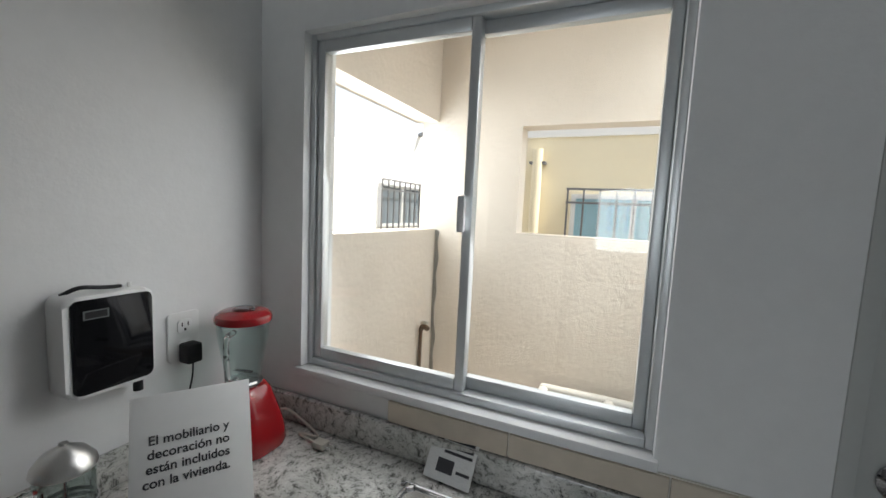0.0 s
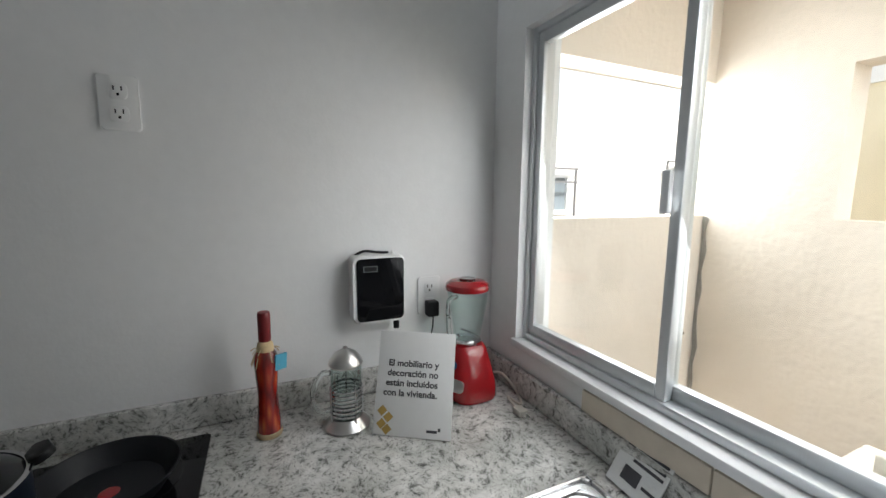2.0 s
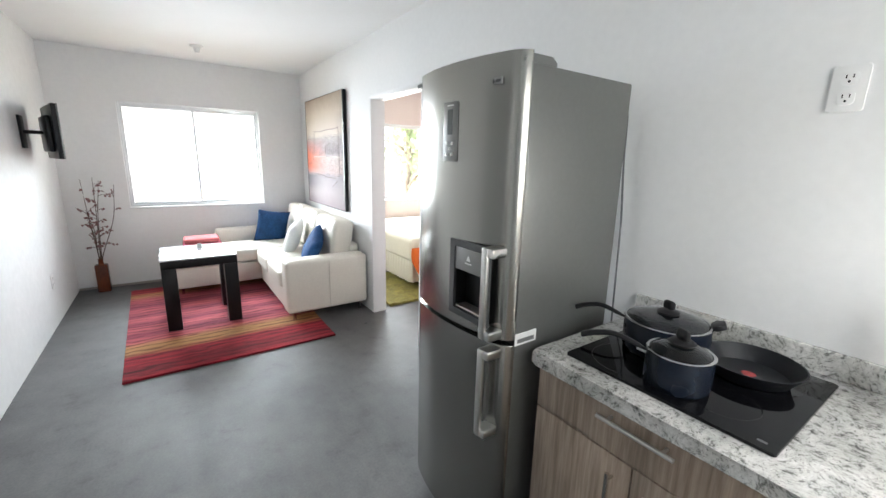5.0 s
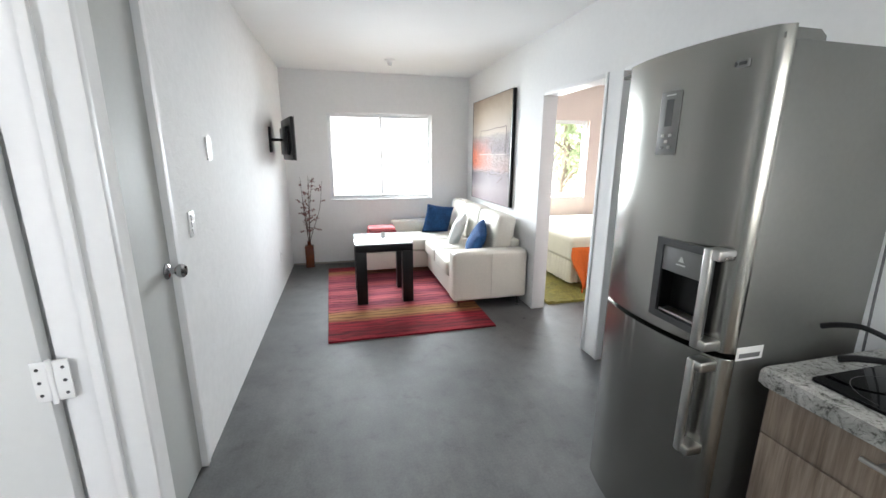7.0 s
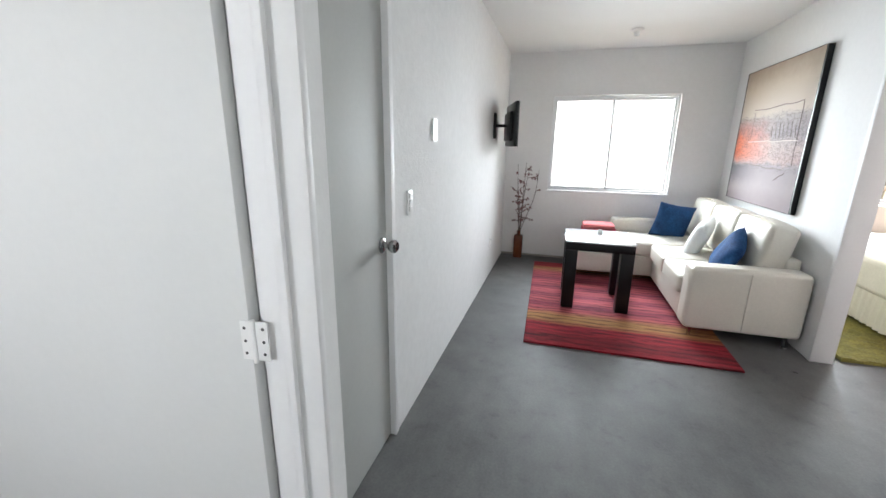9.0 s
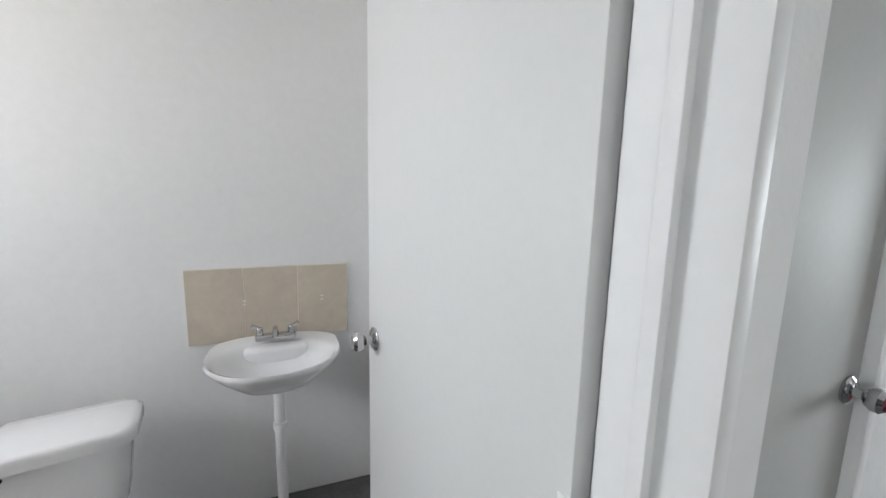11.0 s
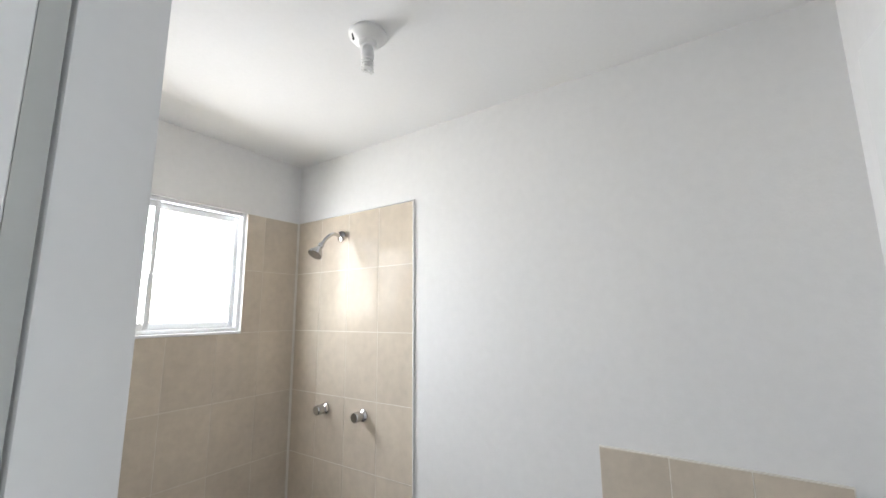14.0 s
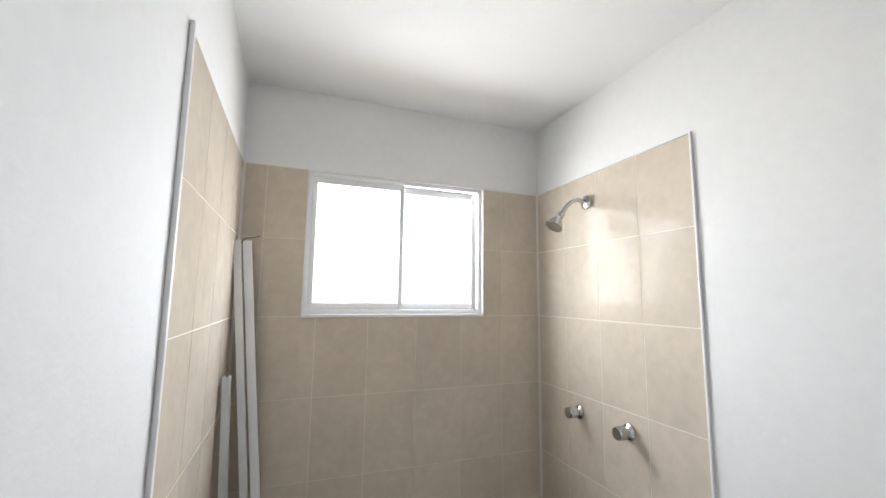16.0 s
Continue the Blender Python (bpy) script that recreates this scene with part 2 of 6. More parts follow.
def rug_mat():
    """Wavy bands of red, plum, rose and gold."""
    m, n, l, b = shader("striped_rug")
    v = coords(n, l)
    sep = n.new("ShaderNodeSeparateXYZ"); l.new(v, sep.inputs[0])
    wob = noise_of(n, l, coords(n, l, (2.2, 9, 1)), 2.2, 3)
    bend = n.new("ShaderNodeMath"); bend.operation = "MULTIPLY_ADD"; bend.inputs[1].default_value = 0.10
    l.new(wob.outputs[0], bend.inputs[0]); l.new(sep.outputs[1], bend.inputs[2])
    pos = n.new("ShaderNodeMapRange"); pos.inputs[1].default_value, pos.inputs[2].default_value = -5.68, -3.55
    l.new(bend.outputs[0], pos.inputs[0])
    red, dark, rose, gold, plum = (0.26, 0.010, 0.022), (0.15, 0.007, 0.015), (0.37, 0.072, 0.085), (0.33, 0.165, 0.06), (0.18, 0.022, 0.048)
    band = ramp_of(n, [(0.0, red), (0.08, red), (0.13, gold), (0.20, rose), (0.30, plum), (0.36, rose), (0.42, plum), (0.47, rose), (0.53, plum), (0.58, rose), (0.64, plum), (0.70, rose), (0.75, gold), (0.80, gold), (0.84, red), (0.90, red), (0.94, dark), (1.0, red)])
    l.new(pos.outputs[0], band.inputs[0])
    wave = n.new("ShaderNodeTexWave"); wave.bands_direction = "Y"
    wave.inputs["Scale"].default_value, wave.inputs["Distortion"].default_value, wave.inputs["Detail"].default_value, wave.inputs["Detail Scale"].default_value = 3.2, 5.0, 2.0, 1.6
    l.new(coords(n, l, (1.1, 1.5, 1)), wave.inputs["Vector"])
    streak = noise_of(n, l, coords(n, l, (1.3, 20, 1)), 2.0, 5, 0.65)
    both = n.new("ShaderNodeMath"); both.operation = "MULTIPLY_ADD"; both.inputs[1].default_value = 0.22
    l.new(wave.outputs[0], both.inputs[0]); l.new(streak.outputs[0], both.inputs[2])
    lines = ramp_of(n, [(0.40, (0.30, 0.20, 0.26)), (0.50, (0.62, 0.50, 0.54)), (0.60, (1.0, 1.0, 1.0)), (0.80, (1.4, 1.3, 1.2))])
    l.new(both.outputs[0], lines.inputs[0])
    mx = n.new("ShaderNodeMixRGB"); mx.blend_type = "MULTIPLY"; mx.inputs[0].default_value = 0.9
    l.new(band.outputs[0], mx.inputs[1]); l.new(lines.outputs[0], mx.inputs[2])
    l.new(mx.outputs[0], b.inputs["Base Color"])
    b.inputs["Roughness"].default_value = 0.95
    bn = n.new("ShaderNodeBump"); bn.inputs["Strength"].default_value, bn.inputs["Distance"].default_value = 0.6, 0.006
    pile = noise_of(n, l, v, 220, 3)
    l.new(pile.outputs[0], bn.inputs["Height"]); l.new(bn.outputs[0], b.inputs["Normal"])
    return m


def painting_mat():
    """An abstract: warm cream above, a pale mauve middle glowing coral to one side, slate and mauve below, scribbled dark lines."""
    m, n, l, b = shader("abstract_canvas")
    v = coords(n, l)
    sep = n.new("ShaderNodeSeparateXYZ"); l.new(v, sep.inputs[0])
    cloud = noise_of(n, l, coords(n, l, (1, 3, 4)), 2.6, 6, 0.62)

    def along(axis, lo, hi, wobble):
        a = n.new("ShaderNodeMath"); a.operation = "MULTIPLY_ADD"; a.inputs[1].default_value = wobble
        l.new(cloud.outputs[0], a.inputs[0]); l.new(sep.outputs[axis], a.inputs[2])
        r = n.new("ShaderNodeMapRange"); r.inputs[1].default_value, r.inputs[2].default_value = lo + wobble / 2, hi + wobble / 2
        l.new(a.outputs[0], r.inputs[0])
        return r.outputs[0]

    def times(a, c):
        q = n.new("ShaderNodeMath"); q.operation = "MULTIPLY"
        l.new(a, q.inputs[0]); l.new(c, q.inputs[1])
        return q.outputs[0]

    def mask(src, stops):
        r = ramp_of(n, [(p, (w, w, w)) for p, w in stops])
        l.new(src, r.inputs[0])
        return r.outputs[0]

    def laid(under, colour, by):
        mx = n.new("ShaderNodeMixRGB"); mx.inputs[2].default_value = (*colour, 1)
        l.new(by, mx.inputs[0]); l.new(under, mx.inputs[1])
        return mx.outputs[0]

    up, side = along(2, 0.893, 2.045, 0.14), along(1, -5.665, -4.478, 0.35)
    bands = ramp_of(n, [(0.0, (0.35, 0.30, 0.31)), (0.14, (0.42, 0.37, 0.38)), (0.29, (0.37, 0.33, 0.34)), (0.32, (0.50, 0.38, 0.36)), (0.44, (0.54, 0.45, 0.43)), (0.50, (0.38, 0.34, 0.35)), (0.62, (0.44, 0.39, 0.38)), (0.66, (0.58, 0.51, 0.45)), (0.85, (0.55, 0.47, 0.38)), (1.0, (0.40, 0.32, 0.25))])
    l.new(up, bands.inputs[0])
    out = laid(bands.outputs[0], (0.78, 0.20, 0.10), times(mask(side, [(0.05, 0.95), (0.62, 0.0)]), mask(up, [(0.29, 0.0), (0.36, 1.0), (0.50, 0.9), (0.64, 0.0)])))
    out = laid(out, (0.10, 0.11, 0.13), times(mask(side, [(0.05, 0.8), (0.50, 0.1)]), mask(up, [(0.10, 0.0), (0.20, 0.8), (0.27, 1.0), (0.30, 0.0)])))
    for stretch, scale, band in (((1, 4, 16), 2.4, [(0.24, 0.0), (0.30, 0.9), (0.64, 0.9), (0.68, 0.0)]), ((1, 15, 5), 2.0, [(0.30, 0.0), (0.36, 0.6), (0.58, 0.7), (0.64, 0.0)])):
        sc = noise_of(n, l, coords(n, l, stretch), scale, 5, 0.7)
        out = laid(out, (0.055, 0.045, 0.05), times(mask(sc.outputs[0], [(0.475, 0.0), (0.495, 1.0), (0.515, 0.0)]), mask(up, band)))
    l.new(out, b.inputs["Base Color"])
    b.inputs["Roughness"].default_value, b.inputs["Specular IOR Level"].default_value = 0.7, 0.2
    return m


def leaf_mat():
    """Thin leaves that let part of the light through."""
    m, n, l, b = shader("leaf_green")
    r = ramp_of(n, [(0.3, (0.25, 0.32, 0.18)), (0.7, (0.42, 0.49, 0.31))])
    l.new(noise_of(n, l, coords(n, l), 2.5, 4).outputs[0], r.inputs[0])
    t, mix = n.new("ShaderNodeBsdfTranslucent"), n.new("ShaderNodeMixShader")
    mix.inputs[0].default_value = 0.5
    l.new(r.outputs[0], b.inputs["Base Color"]); l.new(r.outputs[0], t.inputs[0])
    b.inputs["Roughness"].default_value = 0.5
    l.new(b.outputs[0], mix.inputs[1]); l.new(t.outputs[0], mix.inputs[2]); l.new(mix.outputs[0], n["Material Output"].inputs[0])
    return m


def steel_mat(name, color, rough, stretch=(60, 60, 1.2)):
    m, n, l, b = shader(name)
    g = noise_of(n, l, coords(n, l, stretch), 8, 5)
    big = noise_of(n, l, coords(n, l), 2.5, 3)
    r = ramp_of(n, [(0.3, [c * 0.96 for c in color]), (0.7, [min(1, c * 1.04) for c in color])])
    l.new(g.outputs[0], r.inputs[0]); l.new(r.outputs[0], b.inputs["Base Color"])
    rr = n.new("ShaderNodeMapRange"); rr.inputs[3].default_value, rr.inputs[4].default_value = rough - 0.06, rough + 0.08
    l.new(big.outputs[0], rr.inputs[0]); l.new(rr.outputs[0], b.inputs["Roughness"])
    b.inputs["Metallic"].default_value = 1
    bn = n.new("ShaderNodeBump"); bn.inputs["Strength"].default_value, bn.inputs["Distance"].default_value = 0.02, 0.001
    l.new(g.outputs[0], bn.inputs["Height"]); l.new(bn.outputs[0], b.inputs["Normal"])
    return m


M = dict(
    wall=plain("white_paint", (0.78, 0.78, 0.775), 0.78, spec=0.2, vary=0.03, scale=1.2, fine=30, bump=0.14, bump_scale=95),
    rough_wall=plain("rough_white_paint", (0.77, 0.77, 0.765), 0.8, spec=0.15, vary=0.05, scale=1.5, fine=22, bump=0.6, bump_scale=55),
    ceil=plain("ceiling_paint", (0.80, 0.80, 0.795), 0.8, spec=0.2, vary=0.02, bump=0.12, bump_scale=60),
    pink=plain("dusty_pink_paint", (0.68, 0.58, 0.55), 0.7, vary=0.04, bump=0.15),
    stucco=plain("cream_stucco", (0.79, 0.70, 0.60), 0.85, vary=0.07, scale=2.0, fine=45, bump=0.9, bump_scale=42),
    ochre=plain("pale_yellow_plaster", (0.86, 0.77, 0.57), 0.85, vary=0.07, bump=0.5, bump_scale=50),
    white_plaster=plain("white_plaster", (0.80, 0.79, 0.77), 0.85, vary=0.04, bump=0.4, bump_scale=50),
    concrete=concrete_mat(), granite=granite_mat(), wood=wood_mat(), rug=rug_mat(), painting=painting_mat(),
    alu=plain("grey_aluminium", (0.60, 0.62, 0.63), 0.38, metal=0.55, vary=0.03),
    white_alu=plain("white_aluminium", (0.78, 0.79, 0.80), 0.35, vary=0.03),
    door=plain("white_door_paint", (0.66, 0.665, 0.655), 0.45, vary=0.02, spec=0.15, bump=0.05),
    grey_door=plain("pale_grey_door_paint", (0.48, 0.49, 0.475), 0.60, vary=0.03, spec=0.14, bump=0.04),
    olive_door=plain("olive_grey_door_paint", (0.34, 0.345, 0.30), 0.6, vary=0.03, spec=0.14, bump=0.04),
    trim=plain("white_gloss_trim", (0.78, 0.78, 0.78), 0.5, spec=0.25, vary=0.02),
    pane=pane_mat(), glass=glass_mat("clear_glass", (0.93, 0.97, 0.96)), lid_glass=glass_mat("smoked_lid_glass", (0.45, 0.47, 0.5)),
    steel=steel_mat("brushed_steel", (0.335, 0.331, 0.312), 0.225), steel_side=plain("grey_fridge_side", (0.175, 0.178, 0.17), 0.36, metal=0.5, vary=0.05, bump=0.06),
    chrome=plain("chrome", (0.52, 0.52, 0.53), 0.08, metal=1, vary=0.02, rough_vary=0.03), satin=steel_mat("satin_steel", (0.62, 0.61, 0.59), 0.28),
    inox=steel_mat("sink_steel", (0.66, 0.66, 0.66), 0.24, (1.2, 60, 60)),
    black=plain("black_plastic", (0.010, 0.010, 0.011), 0.38, vary=0.2, spec=0.3), dark=plain("dark_grey_plastic", (0.06, 0.06, 0.062), 0.35, vary=0.1), mid_grey=plain("grey_panel_plastic", (0.24, 0.24, 0.235), 0.35, vary=0.06), faint=plain("faint_zone_print", (0.022, 0.022, 0.023), 0.15),
    black_glass=plain("black_ceramic_glass", (0.004, 0.004, 0.005), 0.06, spec=0.3, vary=0.1, rough_vary=0.02),
    enamel=plain("dark_blue_enamel", (0.007, 0.011, 0.020), 0.28, vary=0.15, spec=0.35), nonstick=plain("nonstick_coating", (0.008, 0.009, 0.011), 0.45, spec=0.3, vary=0.2, bump=0.05),
    red=plain("glossy_red_plastic", (0.32, 0.007, 0.011), 0.18, vary=0.06, coat=0.4), dark_red=plain("dark_red_wax", (0.16, 0.01, 0.012), 0.35, vary=0.1),
    chili=chilli_mat(), thin_glass=thin_glass_mat(),
    straw=plain("raffia", (0.50, 0.38, 0.22), 0.8, vary=0.25, fine=160), blue_tag=plain("blue_paper", (0.10, 0.42, 0.58), 0.6),
    paper=plain("white_card", (0.76, 0.76, 0.75), 0.45, vary=0.02), ink=plain("grey_ink", (0.045, 0.045, 0.05), 0.6), gold=plain("gold_print", (0.42, 0.28, 0.08), 0.5),
    white_plastic=plain("white_plastic", (0.78, 0.78, 0.77), 0.32, vary=0.02), screen_grey=plain("lcd_grey", (0.13, 0.14, 0.14), 0.15),
    ceramic=plain("white_ceramic", (0.80, 0.80, 0.80), 0.10, vary=0.015, rough_vary=0.03, coat=0.3),
    tile=plain("beige_tile", (0.585, 0.515, 0.425), 0.08, vary=0.09, scale=5, fine=24, per_object=0.03, rough_vary=0.02, spec=0.09), grout=plain("pale_grout", (0.74, 0.71, 0.65), 0.85, vary=0.06),
    leather=plain("cream_leather", (0.74, 0.70, 0.62), 0.42, vary=0.05, bump=0.35, bump_scale=180), seam=plain("cream_piping", (0.60, 0.56, 0.49), 0.5),
    blue=plain("blue_velvet", (0.017, 0.058, 0.155), 0.9, spec=0.2, vary=0.5, scale=11, bump=0.5, bump_scale=70), pale_cushion=plain("pale_grey_fabric", (0.63, 0.64, 0.63), 0.85, vary=0.06, bump=0.4),
    throw=plain("crimson_throw", (0.34, 0.02, 0.05), 0.9, vary=0.3, bump=0.6), throw_pink=plain("rose_throw", (0.55, 0.14, 0.15), 0.9, vary=0.25, bump=0.6),
    wenge=plain("black_wenge_wood", (0.009, 0.008, 0.009), 0.32, spec=0.3, vary=0.35, stretch=(6, 6, 0.6)), white_top=plain("white_glass_top", (0.78, 0.79, 0.80), 0.08, vary=0.01, rough_vary=0.03),
    amber=plain("amber_ceramic", (0.14, 0.035, 0.013), 0.22, vary=0.4, scale=12), twig=plain("dark_twig", (0.075, 0.045, 0.032), 0.8, vary=0.3), bud=plain("mauve_buds", (0.22, 0.11, 0.11), 0.8, vary=0.35),
    bedspread=plain("cream_bedspread", (0.70, 0.66, 0.53), 0.9, vary=0.07, bump=0.6, bump_scale=60), orange=plain("orange_throw", (0.62, 0.13, 0.02), 0.9, vary=0.2, bump=0.5),
    green_rug=plain("olive_shag", (0.20, 0.175, 0.04), 0.95, vary=0.55, scale=9, fine=70, bump=1.0, bump_scale=90),
    laundry=plain("cast_concrete", (0.50, 0.48, 0.44), 0.8, vary=0.12, bump=0.5, bump_scale=60), rust=plain("rusty_pipe", (0.13, 0.085, 0.05), 0.75, vary=0.3), stain=plain("grey_mortar_stain", (0.30, 0.28, 0.25), 0.9, vary=0.25, bump=0.6),
    iron=plain("grey_painted_iron", (0.16, 0.16, 0.17), 0.5), blind=plain("blue_curtain", (0.34, 0.56, 0.66), 0.7, vary=0.12), curtain_blue=plain("deep_blue_curtain", (0.18, 0.42, 0.56), 0.7, vary=0.12), dim_glass=plain("shaded_glass", (0.20, 0.24, 0.28), 0.15),
    earth=plain("dusty_ground", (0.30, 0.27, 0.22), 0.95, vary=0.2, scale=0.4, bump=0.5), leaf=leaf_mat(), chalk=plain("chalky_line", (0.62, 0.53, 0.50), 0.9, vary=0.1), charcoal=plain("charcoal_line", (0.25, 0.20, 0.195), 0.9, vary=0.1), bark=plain("bark", (0.24, 0.20, 0.165), 0.9, vary=0.3, bump=0.8),
    roof_red=plain("red_roof_edge", (0.42, 0.05, 0.05), 0.6), bulb=plain("cfl_glass", (0.80, 0.80, 0.78), 0.25, vary=0.02), cable=plain("grey_cable", (0.13, 0.13, 0.135), 0.5), white_cable=plain("beige_cable", (0.55, 0.52, 0.46), 0.5),
)


# ---- building helpers ----
def box(bm, x0, x1, y0, y1, z0, z1, bevel=0.0, seg=2, m=None):
    r = bmesh.ops.create_cube(bm, size=1)
    bmesh.ops.scale(bm, vec=(x1 - x0, y1 - y0, z1 - z0), verts=r["verts"])
    bmesh.ops.translate(bm, vec=((x0 + x1) / 2, (y0 + y1) / 2, (z0 + z1) / 2), verts=r["verts"])
    vs = r["verts"]
    if bevel:
        edges = list({e for v in vs for e in v.link_edges})
        g = bmesh.ops.bevel(bm, geom=edges, offset=bevel, segments=seg, affect="EDGES", profile=0.5)
        vs = list({v for f in g["faces"] for v in f.verts} | {v for v in vs if v.is_valid})
    if m is not None:
        bmesh.ops.transform(bm, matrix=m, verts=vs)
    return bm


def boxes(*list_of, bevel=0.0, seg=2, m=None):
    bm = bmesh.new()
    for b in list_of:
        box(bm, *b, bevel=bevel, seg=seg, m=m)
    return bm


def lathe(bm, profile, m=None, n=32, caps=True):
    """A body of revolution round z from (radius, height) pairs."""
    rings = []
    for r, z in profile:
        rings.append([bm.verts.new((r * math.cos(2 * math.pi * i / n), r * math.sin(2 * math.pi * i / n), z)) for i in range(n)])
    for a, b in zip(rings, rings[1:]):
        for i in range(n):
            bm.faces.new((a[i], a[(i + 1) % n], b[(i + 1) % n], b[i]))
    if caps:
        if profile[0][0] > 1e-6:
            bm.faces.new(list(reversed(rings[0])))
        if profile[-1][0] > 1e-6:
            bm.faces.new(rings[-1])
    if m is not None:
        bmesh.ops.transform(bm, matrix=m, verts=[v for r in rings for v in r])
    bmesh.ops.remove_doubles(bm, verts=[v for r in rings for v in r], dist=1e-5)
    return bm


def smooth_path(pts, steps=6):
    pts = [Vector(p) for p in pts]
    if len(pts) < 3:
        return pts
    ext = [pts[0] * 2 - pts[1], *pts, pts[-1] * 2 - pts[-2]]
    out = []
    for i in range(1, len(ext) - 2):
        p0, p1, p2, p3 = ext[i - 1:i + 3]
        for k in range(steps):
            t = k / steps
            out.append(0.5 * ((2 * p1) + (p2 - p0) * t + (2 * p0 - 5 * p1 + 4 * p2 - p3) * t * t + (3 * p1 - p0 - 3 * p2 + p3) * t ** 3))
    return out + [pts[-1]]


def tube(bm, pts, r, n=8, r1=None, steps=6, flat=1.0):
    """A round rod along a smooth line; r1: its radius at the far end; flat: its height against its width."""
    pts = smooth_path(pts, steps)
    rings, up = [], Vector((0, 0, 1))
    for i, p in enumerate(pts):
        d = (pts[min(i + 1, len(pts) - 1)] - pts[max(i - 1, 0)]).normalized()
        side = d.cross(up)
        if side.length < 0.05:
            side = d.cross(Vector((1, 0, 0)))
        side.normalize()
        top = side.cross(d).normalized()
        rad = r + ((r1 if r1 is not None else r) - r) * i / max(1, len(pts) - 1)
        rings.append([bm.verts.new(p + rad * (math.cos(a) * side + flat * math.sin(a) * top)) for a in (2 * math.pi * k / n for k in range(n))])
    for a, b in zip(rings, rings[1:]):
        for k in range(n):
            bm.faces.new((a[k], a[(k + 1) % n], b[(k + 1) % n], b[k]))
    bm.faces.new(list(reversed(rings[0]))); bm.faces.new(rings[-1])
    return bm


def prism(bm, poly, h, m=None, bevel=0.0):
    """A flat shape of (x, y) corners, h thick along z."""
    lo, hi = [bm.verts.new((x, y, 0)) for x, y in poly], [bm.verts.new((x, y, h)) for x, y in poly]
    k = len(poly)
    bm.faces.new(list(reversed(lo))); top = bm.faces.new(hi)
    for i in range(k):
        bm.faces.new((lo[i], lo[(i + 1) % k], hi[(i + 1) % k], hi[i]))
    vs = lo + hi
    if bevel:
        g = bmesh.ops.bevel(bm, geom=list(top.edges), offset=bevel, segments=3, affect="EDGES", profile=0.5)
        vs = [v for v in vs if v.is_valid] + list({v for f in g["faces"] for v in f.verts})
    if m is not None:
        bmesh.ops.transform(bm, matrix=m, verts=list(set(vs)))
    return bm


def round_rect(w, h, r, k=5):
    """Corners of a rounded rectangle round the origin."""
    out = []
    for cx, cy, a0 in ((w / 2 - r, h / 2 - r, 0), (-w / 2 + r, h / 2 - r, 90), (-w / 2 + r, -h / 2 + r, 180), (w / 2 - r, -h / 2 + r, 270)):
        out += [(cx + r * math.cos(radians(a0 + 90 * i / k)), cy + r * math.sin(radians(a0 + 90 * i / k))) for i in range(k + 1)]
    return out


FACE_X = Matrix(((0, 0, 1, 0), (1, 0, 0, 0), (0, 1, 0, 0), (0, 0, 0, 1)))       # (x, y, z) of a flat shape to (out along +x, y, z)
FACE_NX = Matrix(((0, 0, -1, 0), (-1, 0, 0, 0), (0, 1, 0, 0), (0, 0, 0, 1)))    # the same, facing -x
FACE_NY = Matrix(((1, 0, 0, 0), (0, 0, -1, 0), (0, 1, 0, 0), (0, 0, 0, 1)))     # the same, facing -y


def at(x, y, z):
    return Matrix.Translation((x, y, z))


def mesh_of(name, bm, material, angle=38):
    me = bpy.data.meshes.new(name)
    bmesh.ops.recalc_face_normals(bm, faces=bm.faces)
    bm.to_mesh(me); bm.free()
    me.materials.append(M[material])
    me.shade_smooth()
    me.set_sharp_from_angle(angle=radians(angle))
    return me


def thing(name, label, category, base=(0, 0, 0), group="", kind=""):
    """The Empty of a thing with parts, at its base."""
    return_ob = new(name)
    return_ob.empty_display_size = 0.05
    return_ob.location = base
    return tagged(return_ob, label, category, group, kind)


def solid(name, bm, material, label, category="", group="", kind="", angle=38):
    """A thing, or a piece of the setting, that is one mesh."""
    return tagged(new(name, mesh_of(name, bm, material, angle)), label, category, group, kind)


def part(name, bm, material, parent, label="", angle=38):
    ob = new(name, bm if isinstance(bm, bpy.types.Mesh) else mesh_of(name, bm, material, angle))
    ob.parent = parent
    if parent.type == "EMPTY":
        ob.matrix_parent_inverse = Matrix.Translation(parent.location).inverted()
    return tagged(ob, label)


def wall_along(bm, axis, t0, t1, a0, a1, z0, z1, holes=()):
    """A wall from a0 to a1 along an axis, t0 to t1 thick, with openings (a, b, bottom, top) right through it."""
    def put(a, b, c, d):
        if b - a > 1e-4 and d - c > 1e-4:
            box(bm, *((a, b, t0, t1) if axis == "x" else (t0, t1, a, b)), c, d)
    at_a = a0
    for a, b, c, d in sorted(holes):
        put(at_a, a, z0, z1); put(a, b, z0, c); put(a, b, d, z1)
        at_a = b
    put(at_a, a1, z0, z1)
    return bm


# ---- the setting ----
CEIL, WY, LIV_Y, TVX, BX, SX, BNY = 2.40, -0.012, -6.012, 2.352, 2.235, 3.66, 0.84
KW = (0.150, 1.016, 0.985, 1.885)          # kitchen window: from, to, sill, head
LW = (0.505, 1.830, 0.840, 1.925)          # living room window
BW = (2.495, 3.335, 1.410, 2.045)          # bathroom window
RW = (-1.850, -0.800, 0.815, 1.915)        # bedroom window
BED_DOOR, SIDE_DOOR, BATH_DOOR, GREY_DOOR = (-3.930, -3.055), (-2.925, -2.110), (-1.585, -0.787), (-2.492, -1.690)

